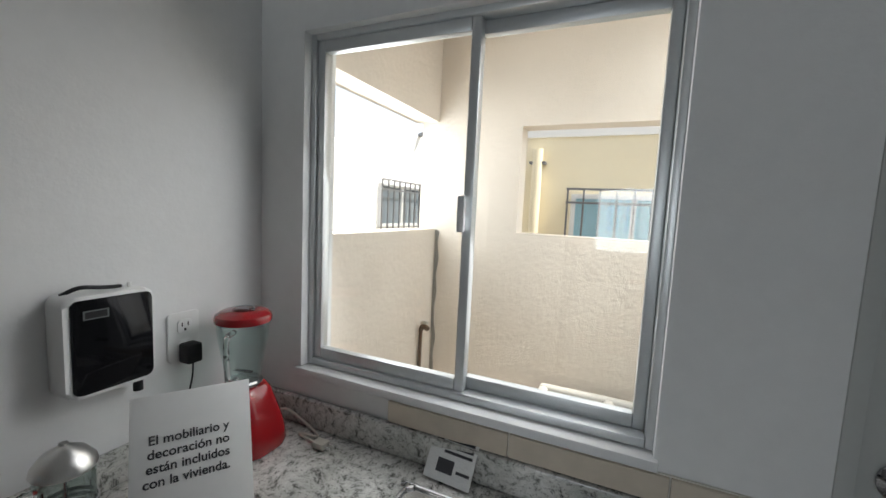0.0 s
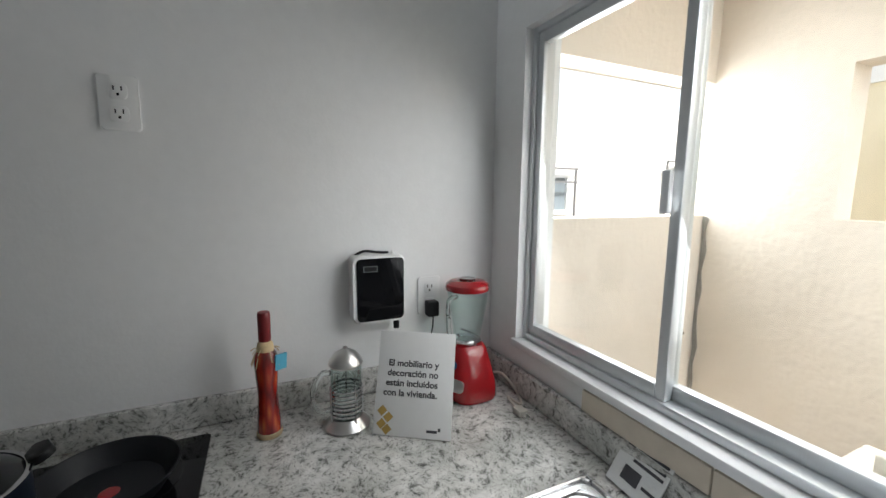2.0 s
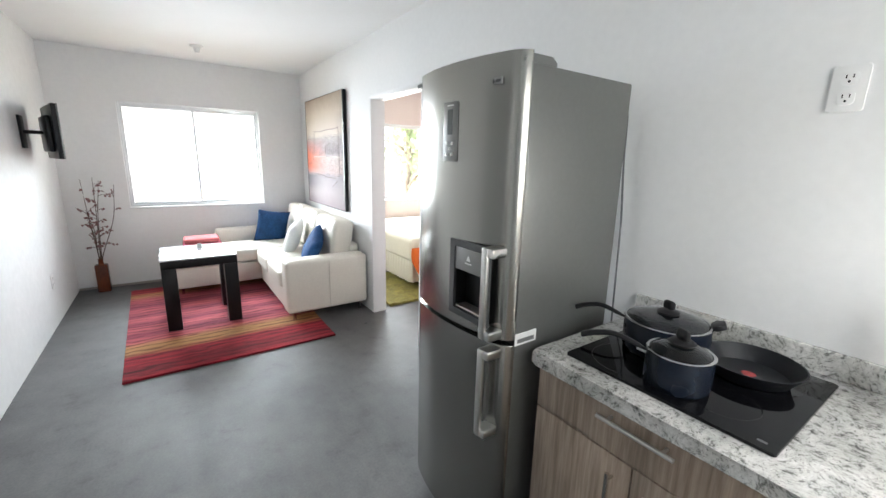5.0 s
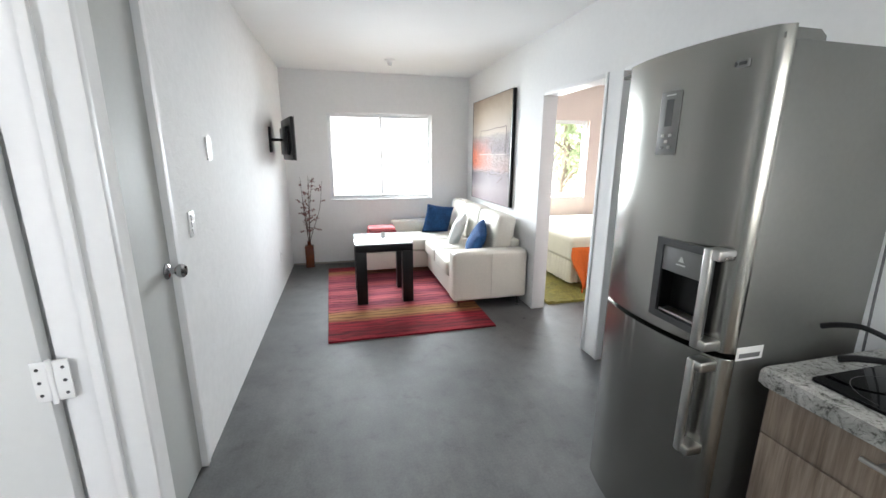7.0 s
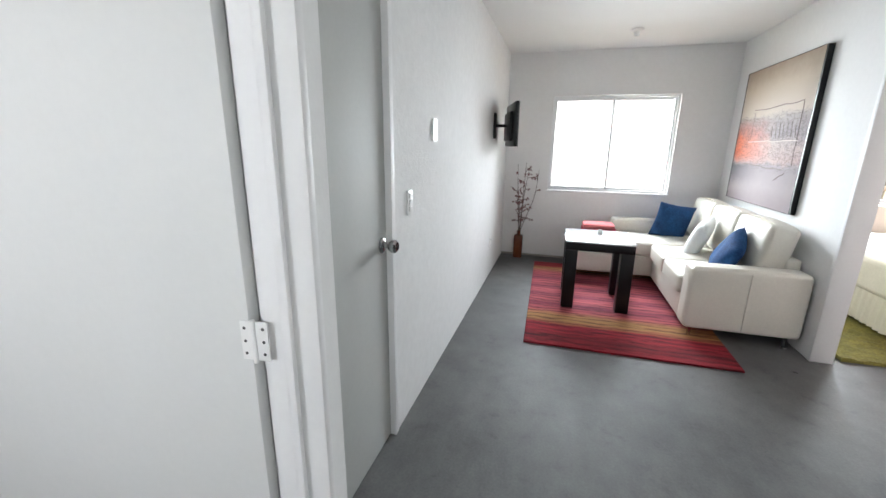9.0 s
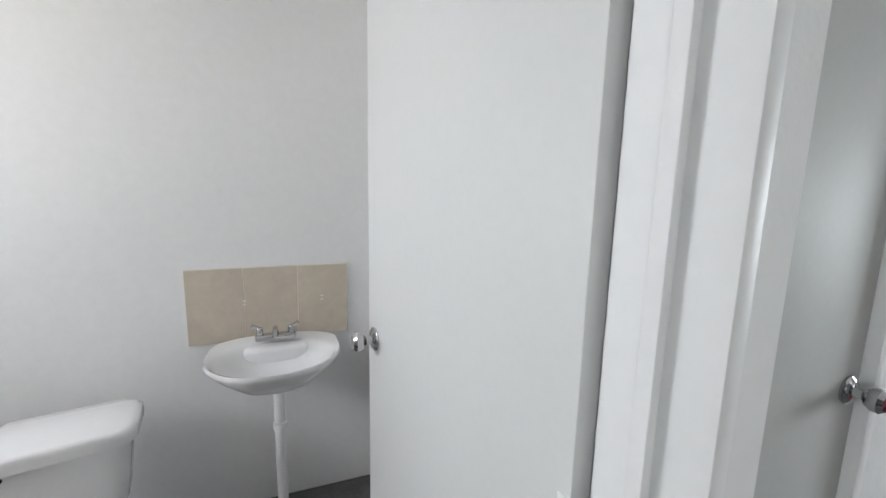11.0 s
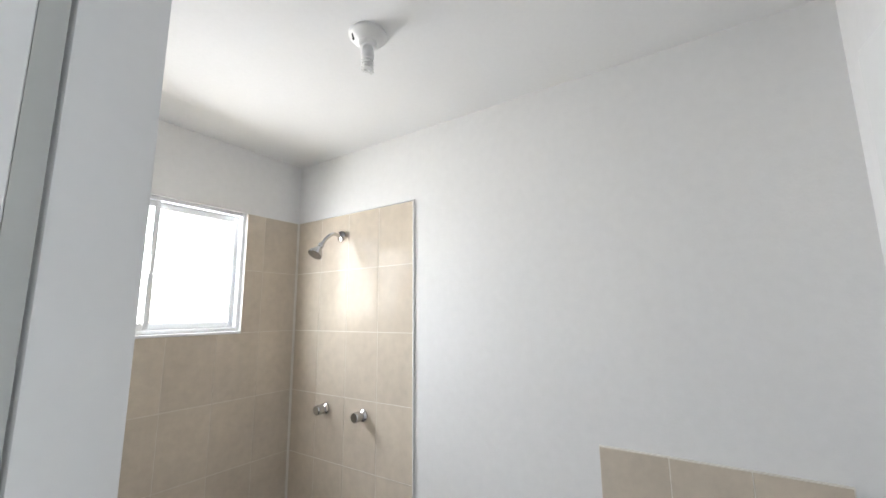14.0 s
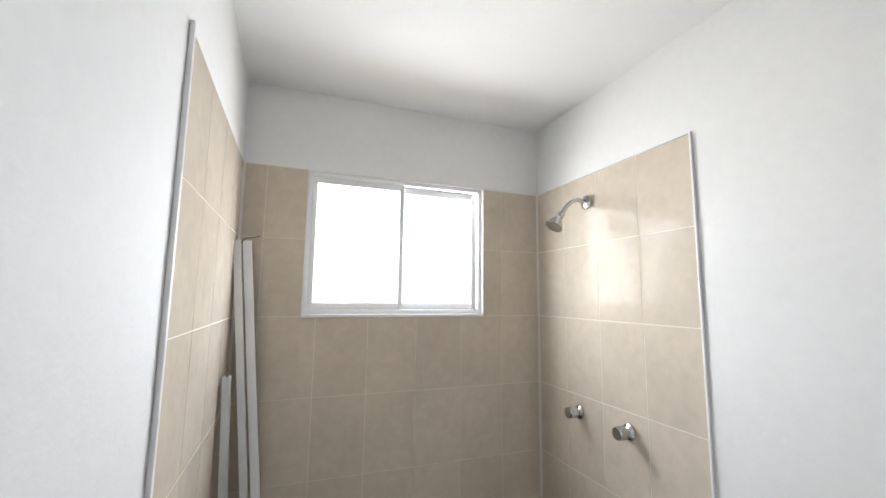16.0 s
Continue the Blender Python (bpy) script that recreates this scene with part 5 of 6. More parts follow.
leaflet = thing("small_placard", "small grey printed card leaning on the upstand", "card", (0.60, -0.06, CT))
LM = at(0.618, -0.072, CT + 0.0065) @ pose(0, 0, 0, 56, 0, -4)
part("card", boxes((-0.056, 0.056, 0, 0.100, -0.003, 0), m=LM), "pale_cushion", leaflet)
part("text_bar", boxes(*[(-0.020, 0.048, z, z + 0.006, 0.0003, 0.0008) for z in (0.084, 0.070, 0.058)], (-0.045, -0.028, 0.072, 0.090, 0.0003, 0.0008), (-0.03, 0.01, 0.018, 0.046, 0.0003, 0.0008), (0.018, 0.05, 0.024, 0.03, 0.0003, 0.0008), m=LM), "ink", leaflet)


# ---- living room ----
solid("area_rug", prism(bmesh.new(), [(0.470, -5.700), (1.905, -5.700), (1.845, -3.598), (0.480, -3.602)], 0.014, at(0, 0, 0.001), bevel=0.004), "rug", "red, plum and gold wavy striped rug", "rug")

table = thing("coffee_table", "square black table with a white glossy top", "table", (1.32, -4.58, 0.015))
TX0, TX1, TY0, TY1, TZ, RZ = 1.055, 1.600, -4.865, -4.320, 0.605, 0.0155
part("tabletop", boxes((TX0, TX1, TY0, TY1, TZ - 0.012, TZ), bevel=0.002), "white_top", table, "white glossy top")
part("apron", boxes((TX0 + 0.004, TX1 - 0.004, TY0 + 0.004, TY1 - 0.004, TZ - 0.078, TZ - 0.013), bevel=0.002), "wenge", table)
for lx in (TX0 + 0.004, TX1 - 0.104):
    for ly in (TY0 + 0.004, TY1 - 0.104):
        part("leg", boxes((lx, lx + 0.10, ly, ly + 0.10, RZ, TZ - 0.079), bevel=0.002), "wenge", table)
solid("small_card", boxes((1.29, 1.325, -4.66, -4.655, TZ + 0.001, TZ + 0.048), bevel=0.001), "pale_cushion", "small card standing on the table", "card")


def cushion_block(x0, x1, y0, y1, z0, z1, r=0.035, puff=0.012):
    """A stuffed block with soft edges and a slightly domed top."""
    bm = bmesh.new()
    box(bm, x0, x1, y0, y1, z0, z1)
    bmesh.ops.subdivide_edges(bm, edges=bm.edges[:], cuts=5, use_grid_fill=True)
    cx, cy, cz = (x0 + x1) / 2, (y0 + y1) / 2, (z0 + z1) / 2
    for v in bm.verts:
        fx, fy, fz = (v.co.x - cx) / (x1 - x0) * 2, (v.co.y - cy) / (y1 - y0) * 2, (v.co.z - cz) / (z1 - z0) * 2
        if abs(fz) > 0.99:
            v.co.z += math.copysign(puff * (1 - fx ** 2) * (1 - fy ** 2), fz)
        if abs(fx) > 0.99:
            v.co.x += math.copysign(puff * 0.6 * (1 - fz ** 2) * (1 - fy ** 2), fx)
        if abs(fy) > 0.99:
            v.co.y += math.copysign(puff * 0.6 * (1 - fx ** 2) * (1 - fz ** 2), fy)
    sharp = [e for e in bm.edges if len(e.link_faces) == 2 and e.calc_face_angle() > 0.9]
    bmesh.ops.bevel(bm, geom=sharp, offset=r, segments=4, affect="EDGES", profile=0.5)
    return bm


sofa = thing("corner_sofa", "cream leather corner sofa with a chaise along the window", "sofa", (0.6, -5.0, 0))
part("arm", cushion_block(0.012, 0.740, -4.200, -4.015, 0.085, 0.548, 0.03, 0.006), "leather", sofa)
part("seat_base", boxes((0.02, 0.725, -5.25, -4.205, 0.085, 0.275), bevel=0.015, seg=3), "leather", sofa)
part("chaise_base", boxes((0.02, 1.535, -5.955, -5.255, 0.085, 0.290), bevel=0.015, seg=3), "leather", sofa)
for y0, y1 in ((-4.722, -4.205), (-5.248, -4.726)):
    part("seat_cushion", cushion_block(0.20, 0.760, y0, y1, 0.277, 0.430, 0.035, 0.014), "leather", sofa)
part("chaise_cushion", cushion_block(0.20, 1.545, -5.80, -5.252, 0.292, 0.435, 0.035, 0.012), "leather", sofa)
part("low_back", cushion_block(0.36, 1.080, -5.965, -5.810, 0.285, 0.575, 0.028, 0.006), "leather", sofa)
part("back_frame", boxes((0.012, 0.115, -5.955, -4.205, 0.085, 0.610), bevel=0.02, seg=3), "leather", sofa)
for y0, y1 in ((-4.780, -4.215), (-5.350, -4.790), (-5.930, -5.360)):
    bm = cushion_block(0.0, 0.20, y0, y1, 0.0, 0.400, 0.045, 0.022)
    bmesh.ops.transform(bm, matrix=at(0.105, 0, 0.425) @ pose(0, 0, 0, 0, -10, 0), verts=bm.verts[:])
    part("back_cushion", bm, "leather", sofa)
for fx, fy in ((0.08, -4.06), (0.68, -4.06), (0.08, -5.90), (0.68, -5.20), (1.46, -5.32), (1.46, -5.90)):
    part("foot", lathe(bmesh.new(), [(0.018, 0.0005), (0.020, 0.004), (0.014, 0.010), (0.014, 0.086)], at(fx, fy, 0), 16), "chrome", sofa, "short chrome foot")
part("arm_seam", boxes((0.372, 0.376, -4.0125, -4.008, 0.10, 0.53)), "seam", sofa)


def pillow(label, material, place, turn, size=0.40, thick=0.13, group="sofa pillows"):
    """A square scatter pillow with pinched corners."""
    bm = bmesh.new()
    n = 14
    sides = []
    for s in (1, -1):
        grid = []
        for i in range(n + 1):
            row = []
            for j in range(n + 1):
                u, v = 2 * i / n - 1, 2 * j / n - 1
                pinch = 1 - 0.07 * (1 - abs(u) ** 2) * abs(v) ** 6 - 0.07 * (1 - abs(v) ** 2) * abs(u) ** 6
                hgt = thick / 2 * (max(0, 1 - u ** 4) * max(0, 1 - v ** 4)) ** 0.55
                hgt += 0.006 * math.sin(5 * u + 2 * v) * (1 - u * u) * (1 - v * v)
                row.append(bm.verts.new((u * size / 2 * pinch, v * size / 2 * pinch, s * hgt)))
            grid.append(row)
        for i in range(n):
            for j in range(n):
                bm.faces.new((grid[i][j], grid[i + 1][j], grid[i + 1][j + 1], grid[i][j + 1]))
        sides.append(grid)
    bmesh.ops.remove_doubles(bm, verts=bm.verts[:], dist=1e-4)
    bmesh.ops.transform(bm, matrix=at(*place) @ pose(0, 0, 0, *turn), verts=bm.verts[:])
    return solid("scatter_pillow", bm, material, label, "pillow", group, angle=80)


pillow("blue velvet scatter pillow in the sofa corner", "blue", (0.50, -5.66, 0.600), (80, -9, 12), 0.38)
pillow("pale grey scatter pillow on the sofa", "pale_cushion", (0.42, -5.00, 0.575), (70, 8, 62), 0.36)
pillow("blue velvet scatter pillow beside the sofa arm", "blue", (0.40, -4.42, 0.560), (64, 20, 70), 0.38)
thr = thing("folded_throw", "crimson and rose throw folded on the chaise", "throw", (1.23, -5.60, 0.445))
part("lower_fold", cushion_block(1.06, 1.41, -5.74, -5.44, 0.450, 0.496, 0.016, 0.008), "throw", thr)
part("upper_fold", cushion_block(1.08, 1.40, -5.73, -5.47, 0.498, 0.545, 0.018, 0.012), "throw_pink", thr)

vase = thing("floor_vase", "tall square amber ceramic bottle vase", "vase", (2.130, -5.885, 0))
part("body", boxes((2.078, 2.182, -5.935, -5.835, 0.0, 0.285), bevel=0.012, seg=3), "amber", vase)
part("neck", lathe(bmesh.new(), [(0.030, 0.284), (0.022, 0.292), (0.020, 0.330), (0.026, 0.340), (0.022, 0.341), (0.016, 0.330)], at(2.130, -5.885, 0), 20, False), "amber", vase)
spray = thing("branch_spray", "dry flowering branches standing in the vase", "branches", (2.130, -5.885, 0.3))
rng = random.Random(11)
buds = bmesh.new()
for k in range(7):
    a, lean, top = rng.uniform(0, 6.28), rng.uniform(0.04, 0.20), rng.uniform(0.75, 1.18)
    dx, dy = -abs(lean * math.cos(a)) if k % 3 else lean * 0.4, 0.06 * math.sin(a)
    pts = [(2.130, -5.885, 0.28), (2.130 + dx * 0.2, -5.885 + dy * 0.2, 0.42), (2.130 + dx * 0.7 + rng.uniform(-0.03, 0.03), -5.885 + dy * 0.6, 0.42 + (top - 0.42) * 0.5), (2.130 + dx, -5.885 + dy, top)]
    part("branch", tube(bmesh.new(), pts, 0.0055, 6, 0.002), "twig", spray)
    for j in range(6):
        f = rng.uniform(0.3, 1.0)
        i0 = min(2, int(f * 3)); t = f * 3 - i0
        p = Vector(pts[i0]).lerp(Vector(pts[i0 + 1]), t)
        q = p + Vector((rng.uniform(-0.11, 0.09), rng.uniform(-0.06, 0.06), rng.uniform(-0.03, 0.09)))
        q.x, q.y = min(q.x, 2.33), max(q.y, -5.99)
        part("twig", tube(bmesh.new(), [p, (p + q) / 2 + Vector((0, 0, 0.012)), q], 0.0028, 5, 0.0012, steps=3), "twig", spray)
        for _ in range(4):
            c = p.lerp(q, rng.uniform(0.4, 1.05)) + Vector((rng.uniform(-0.008, 0.008), rng.uniform(-0.008, 0.008), rng.uniform(-0.006, 0.01)))
            s = bmesh.ops.create_icosphere(buds, subdivisions=1, radius=rng.uniform(0.006, 0.012))
            bmesh.ops.scale(buds, vec=(1, 1, rng.uniform(0.6, 1.3)), verts=s["verts"])
            bmesh.ops.translate(buds, vec=c, verts=s["verts"])
tagged(part("buds", buds, "bud", spray, "small mauve dried buds"), kind="stuff")

pic = thing("wall_painting", "large abstract canvas in cream, rust and grey", "painting", (0.018, -5.05, 0.89))
part("canvas", boxes((0.004, 0.040, -5.665, -4.478, 0.893, 2.045), bevel=0.002), "painting", pic)
part("dark_edge", boxes((0.003, 0.039, -4.477, -4.458, 0.890, 2.048), (0.003, 0.039, -5.685, -5.666, 0.890, 2.048), (0.003, 0.039, -5.666, -4.477, 2.046, 2.049), (0.003, 0.039, -5.666, -4.477, 0.889, 0.892)), "black", pic, "dark brown canvas edge")
stroke_rng = random.Random(8)


def stroke(y0, z0, y1, z1, r, material="charcoal"):
    """One hand-drawn, slightly raised line across the canvas."""
    n_pts = 9
    pts = [(0.0400, y0 + (y1 - y0) * k / n_pts + stroke_rng.uniform(-0.006, 0.006), z0 + (z1 - z0) * k / n_pts + stroke_rng.uniform(-0.007, 0.007)) for k in range(n_pts + 1)]
    part("brush_stroke", tube(bmesh.new(), pts, r * stroke_rng.uniform(0.7, 1.2), 6), material, pic)


for y0, z0, y1, z1, r in ((-5.38, 1.690, -4.60, 1.705, 0.0040), (-4.60, 1.715, -4.585, 1.24, 0.0030), (-5.42, 1.225, -4.72, 1.200, 0.0040), (-5.36, 1.69, -5.37, 1.44, 0.0022), (-4.80, 1.12, -4.66, 1.18, 0.0030)):
    stroke(y0, z0, y1, z1, r)
stroke(-5.40, 1.415, -4.56, 1.425, 0.0040, "chalk")
for k in range(7):
    y = -5.00 + 0.060 * k
    stroke(y, 1.54 + 0.01 * (k % 3), y + 0.02, 1.45, 0.0032)

tv = thing("wall_television", "black television turned on a wall arm, switched off", "television", (TVX, -5.0, 1.5))
TVM = at(2.195, -5.055, 1.555) @ pose(0, 0, 0, 0, 0, 195)
part("screen_case", boxes((-0.008, 0.022, -0.30, 0.30, -0.20, 0.20), bevel=0.006, m=TVM), "black", tv)
part("rear_bulge", boxes((-0.040, -0.008, -0.20, 0.20, -0.15, 0.12), bevel=0.012, m=TVM), "black", tv)
part("screen", boxes((0.0222, 0.0235, -0.285, 0.285, -0.185, 0.187), m=TVM), "black_glass", tv, "glossy dark screen")
for b0, b1 in ((0.287, 0.300), (-0.300, -0.287)):
    part("bezel", boxes((0.0222, 0.030, b0, b1, -0.20, 0.20), m=TVM), "screen_grey", tv)
part("wall_plate", boxes((TVX - 0.016, TVX - 0.0005, -5.06, -4.96, 1.43, 1.67), bevel=0.003), "black", tv)
part("arm", tube(bmesh.new(), [(TVX - 0.01, -5.01, 1.55), (2.285, -4.985, 1.55), (2.24, -5.045, 1.55)], 0.014, 10, steps=2), "black", tv)

for nm, place, lab in (("ceiling_lamp_holder", (1.125, -5.27, CEIL), "white ceiling lamp holder without a shade"),):
    lamp_t = thing(nm, lab, "lamp holder", place)
    part("rose", lathe(bmesh.new(), [(0.058, 0), (0.056, -0.012), (0.030, -0.022), (0.026, -0.045), (0.001, -0.046)], at(*place), 28), "white_plastic", lamp_t)
    part("socket", lathe(bmesh.new(), [(0.022, -0.044), (0.022, -0.062), (0.018, -0.064)], at(*place), 20), "white_plastic", lamp_t)
solid("baseboard", boxes((0.0, TVX, LIV_Y + 0.0005, LIV_Y + 0.008, 0, 0.022)), "stain", "thin grey cement line at the foot of the wall", kind="structure")

# ---- bedroom seen through the doorway ----
bed = thing("bed", "bed with a cream quilted spread and an orange throw", "bed", (-1.35, -5.1, 0))
part("mattress_base", boxes((-2.15, -0.69, -5.95, -4.40, 0.06, 0.30), bevel=0.02), "bedspread", bed)
spread = cushion_block(-2.18, -0.66, -5.96, -4.36, 0.29, 0.56, 0.05, 0.015)
part("bedspread", spread, "bedspread", bed)
val = bmesh.new()
top, bot = [], []
K = 220
per = [(-2.17, -4.375), (-0.675, -4.375), (-0.675, -5.94)]
for k in range(K + 1):
    s = k / K * 3.06
    x, y = (per[0][0] + s, per[0][1]) if s < 1.495 else (per[1][0], per[1][1] - (s - 1.495))
    w = 0.010 * math.sin(s * 95) + 0.004 * math.sin(s * 37)
    top.append(val.verts.new((x, y, 0.30))); bot.append(val.verts.new((x + (w if s >= 1.495 else 0) + (0.012 if s >= 1.495 else 0), y + (w if s < 1.495 else 0) + (0.012 if s < 1.495 else 0), 0.06)))
for k in range(K):
    val.faces.new((top[k], top[k + 1], bot[k + 1], bot[k]))
part("valance", val, "bedspread", bed, "gathered cream valance")
ort = bmesh.new()
g = []
for i in range(13):
    row = []
    for j in range(13):
        u, v = i / 12, j / 12
        x = -0.66 - 0.62 * u
        z = 0.46 - 0.45 * v
        y = -4.352 + 0.012 * (1 - v) + (0.06 * math.sin(u * 17 + v * 2) + 0.13) * v * 1.25
        row.append(ort.verts.new((x + 0.03 * math.sin(v * 6), y, max(0.02, z))))
    g.append(row)
for i in range(12):
    for j in range(12):
        ort.faces.new((g[i][j], g[i + 1][j], g[i + 1][j + 1], g[i][j + 1]))
ot = part("throw", ort, "orange", bed, "orange throw over the foot")
sol = ot.modifiers.new("thick", "SOLIDIFY"); sol.thickness = 0.012
rg = bmesh.new()
rng = random.Random(5)
g = [[rg.verts.new((-2.0 + 1.80 * i / 60, -5.00 + 1.04 * j / 40, 0.018 + rng.uniform(0, 0.016))) for j in range(41)] for i in range(61)]
for i in range(60):
    for j in range(40):
        rg.faces.new((g[i][j], g[i + 1][j], g[i + 1][j + 1], g[i][j + 1]))
rim_e = [e for e in rg.edges if len(e.link_faces) == 1]
ex = bmesh.ops.extrude_edge_only(rg, edges=rim_e)
for v in [v for v in ex["geom"] if isinstance(v, bmesh.types.BMVert)]:
    v.co.z = 0.001
solid("shag_rug", rg, "green_rug", "olive green shag rug beside the bed", "rug", angle=80)
bl2 = thing("bedside_lamp", "small pale bedside wall lamp", "lamp", (-1.98, -5.95, 0.9))
part("arm", tube(bmesh.new(), [(-2.10, -6.005, 0.93), (-2.08, -5.95, 0.95), (-2.02, -5.90, 0.94)], 0.007, 8), "satin", bl2)
part("shade", lathe(bmesh.new(), [(0.02, 0.03), (0.045, -0.04), (0.042, -0.04), (0.017, 0.03)], at(-2.00, -5.89, 0.90), 20, False), "pale_cushion", bl2)


# ---- bathroom ----
def tiling(parent, axis, plane, out, a0, a1, z_tops, joint_step, holes=(), proud=0.0010, first=0.0, gap=0.0017):
    """Tiles of one wall: columns from a0 to a1 in steps, rows between the heights given; out is the side they face."""
    cols = [a0] + ([a0 + first] if first else [])
    while cols[-1] + joint_step < a1 - 0.01:
        cols.append(cols[-1] + joint_step)
    cols.append(a1)
    for ca, cb in zip(cols, cols[1:]):
        for zt, zb in zip(z_tops, z_tops[1:]):
            pieces = [(ca + gap, cb - gap, zb + gap, zt - gap)]
            for ha, hb, hc, hd in holes:
                nxt = []
                for a, b, c, d in pieces:
                    if b <= ha or a >= hb or d <= hc or c >= hd:
                        nxt.append((a, b, c, d)); continue
                    if a < ha: nxt.append((a, ha, c, d))
                    if b > hb: nxt.append((hb, b, c, d))
                    a2, b2 = max(a, ha), min(b, hb)
                    if c < hc: nxt.append((a2, b2, c, hc))
                    if d > hd: nxt.append((a2, b2, hd, d))
                pieces = nxt
            for a, b, c, d in pieces:
                if b - a < 0.006 or d - c < 0.006:
                    continue
                p0, p1 = sorted((plane - out * 0.002, plane + out * proud))
                part("tile", boxes((a, b, p0, p1, c, d) if axis == "x" else (p0, p1, a, b, c, d)), "tile", parent)


ROWS = [2.042, 1.735, 1.410, 1.080, 0.755, 0.430, 0.105, 0.002]
G = 0.003
solid("shower_bed_east", boxes((SX - G, SX - 0.0005, -0.045, BNY - G, 0, 2.043)), "grout", "grout bed of the shower wall", kind="structure")
solid("shower_bed_north", wall_along(bmesh.new(), "x", BNY - G, BNY - 0.0005, BX, SX, 0, 2.043, [(BW[0], BW[1], BW[2], 2.043)]), "grout", "grout bed of the shower wall", kind="structure")
solid("shower_bed_west", boxes((BX + 0.0005, BX + G, -0.050, BNY - G, 0, 2.043)), "grout", "grout bed of the shower wall", kind="structure")
tiling(wall_bath_e, "y", SX - G, -1, -0.045, BNY - 0.012, ROWS, 0.2215)
tiling(wall_part, "y", BX + G, 1, -0.050, BNY - 0.012, ROWS, 0.2265)
tiling(wall_bath_n, "x", BNY - G, -1, BX + 0.012, SX - 0.012, ROWS, 0.2215, first=0.084, gap=0.0010, holes=[(BW[0] - 0.002, BW[1] + 0.002, BW[2] - 0.002, 3)])
solid("tile_edge_east", boxes((SX - 0.009, SX - 0.0005, -0.053, -0.0455, 0, 2.050), (SX - 0.009, SX - 0.0005, -0.0455, BNY - 0.014, 2.0435, 2.049), bevel=0.002), "trim", "white edge bead of the shower tiles", kind="structure")
solid("tile_edge_west", boxes((BX + 0.0005, BX + 0.011, -0.063, -0.0505, 0, 2.052), bevel=0.003), "trim", "white edge bead of the shower tiles", kind="structure")

splash = thing("basin_splashback", "three beige tiles above the washbasin", "splashback", (SX, -1.15, 0.75))
part("grout_bed", boxes((SX - 0.0115, SX - 0.0005, -1.460, -0.845, 0.748, 1.056)), "grout", splash)
for k in range(3):
    part("tile", boxes((SX - 0.013, SX - 0.003, -1.457 + k * 0.2045, -1.457 + k * 0.2045 + 0.2020, 0.751, 1.053), bevel=0.0015, seg=1), "tile", splash)
for k in (0, 2):
    y = -1.35 + 0.15 * k
    part("tile_print", boxes((SX - 0.0136, SX - 0.0128, y - 0.006, y + 0.006, 0.915, 0.921), (SX - 0.0136, SX - 0.0128, y - 0.005, y + 0.007, 0.900, 0.905)), "paper", splash)

# shower
sh = thing("wall_shower", "chrome shower head on a bent arm", "shower", (SX - 0.01, 0.446, 1.92))
part("rose", lathe(bmesh.new(), [(0.030, 0.0), (0.030, 0.003), (0.014, 0.012), (0.001, 0.012)], at(SX - 0.012, 0.446, 1.92) @ FACE_NX, 24), "chrome", sh)
part("arm", tube(bmesh.new(), [(SX - 0.02, 0.446, 1.92), (SX - 0.07, 0.446, 1.925), (SX - 0.115, 0.446, 1.895), (SX - 0.145, 0.446, 1.855)], 0.010, 12), "chrome", sh)
SHM = at(SX - 0.145, 0.446, 1.858) @ pose(0, 0, 0, 0, 215, 0)
part("head", lathe(bmesh.new(), [(0.011, -0.005), (0.016, 0.0), (0.016, 0.014), (0.013, 0.018), (0.017, 0.028), (0.036, 0.060), (0.038, 0.072), (0.032, 0.074), (0.001, 0.072)], SHM, 28), "chrome", sh)
for y in (0.530, 0.255):
    tp = thing("shower_tap", "faceted chrome shower tap on the tiled wall", "tap", (SX - 0.01, y, 1.013), "shower taps")
    part("rose", lathe(bmesh.new(), [(0.030, 0), (0.029, 0.005), (0.016, 0.014), (0.014, 0.026), (0.001, 0.026)], at(SX - 0.012, y, 1.013) @ FACE_NX, 24), "chrome", tp)
    part("grip", lathe(bmesh.new(), [(0.020, 0.022), (0.025, 0.026), (0.026, 0.056), (0.022, 0.062), (0.001, 0.062)], at(SX - 0.012, y, 1.013) @ FACE_NX, 8), "chrome", tp)

# washbasin
WX, WYC, WZ = SX, -1.165, 0.770
wb = thing("washbasin", "white wall-hung ceramic washbasin", "washbasin", (SX - 0.2, WYC, 0.6))


def basin_rim(k, n=48):
    """The outer rim: a straight back, sloping shoulders and a round front."""
    a = 2 * math.pi * k / n
    c, q = math.cos(a), math.sin(a)
    y = 0.236 * math.copysign(abs(q) ** 0.86, q)
    x = -0.205 - 0.215 * c if c > 0 else -0.205 + 0.195 * abs(c) ** 0.35
    if c < 0:
        y *= 1 - 0.30 * abs(c) ** 1.5
    return x, y


def basin_bowl(k, n=48):
    a = 2 * math.pi * k / n
    return -0.244 - 0.158 * math.cos(a), 0.209 * math.sin(a)


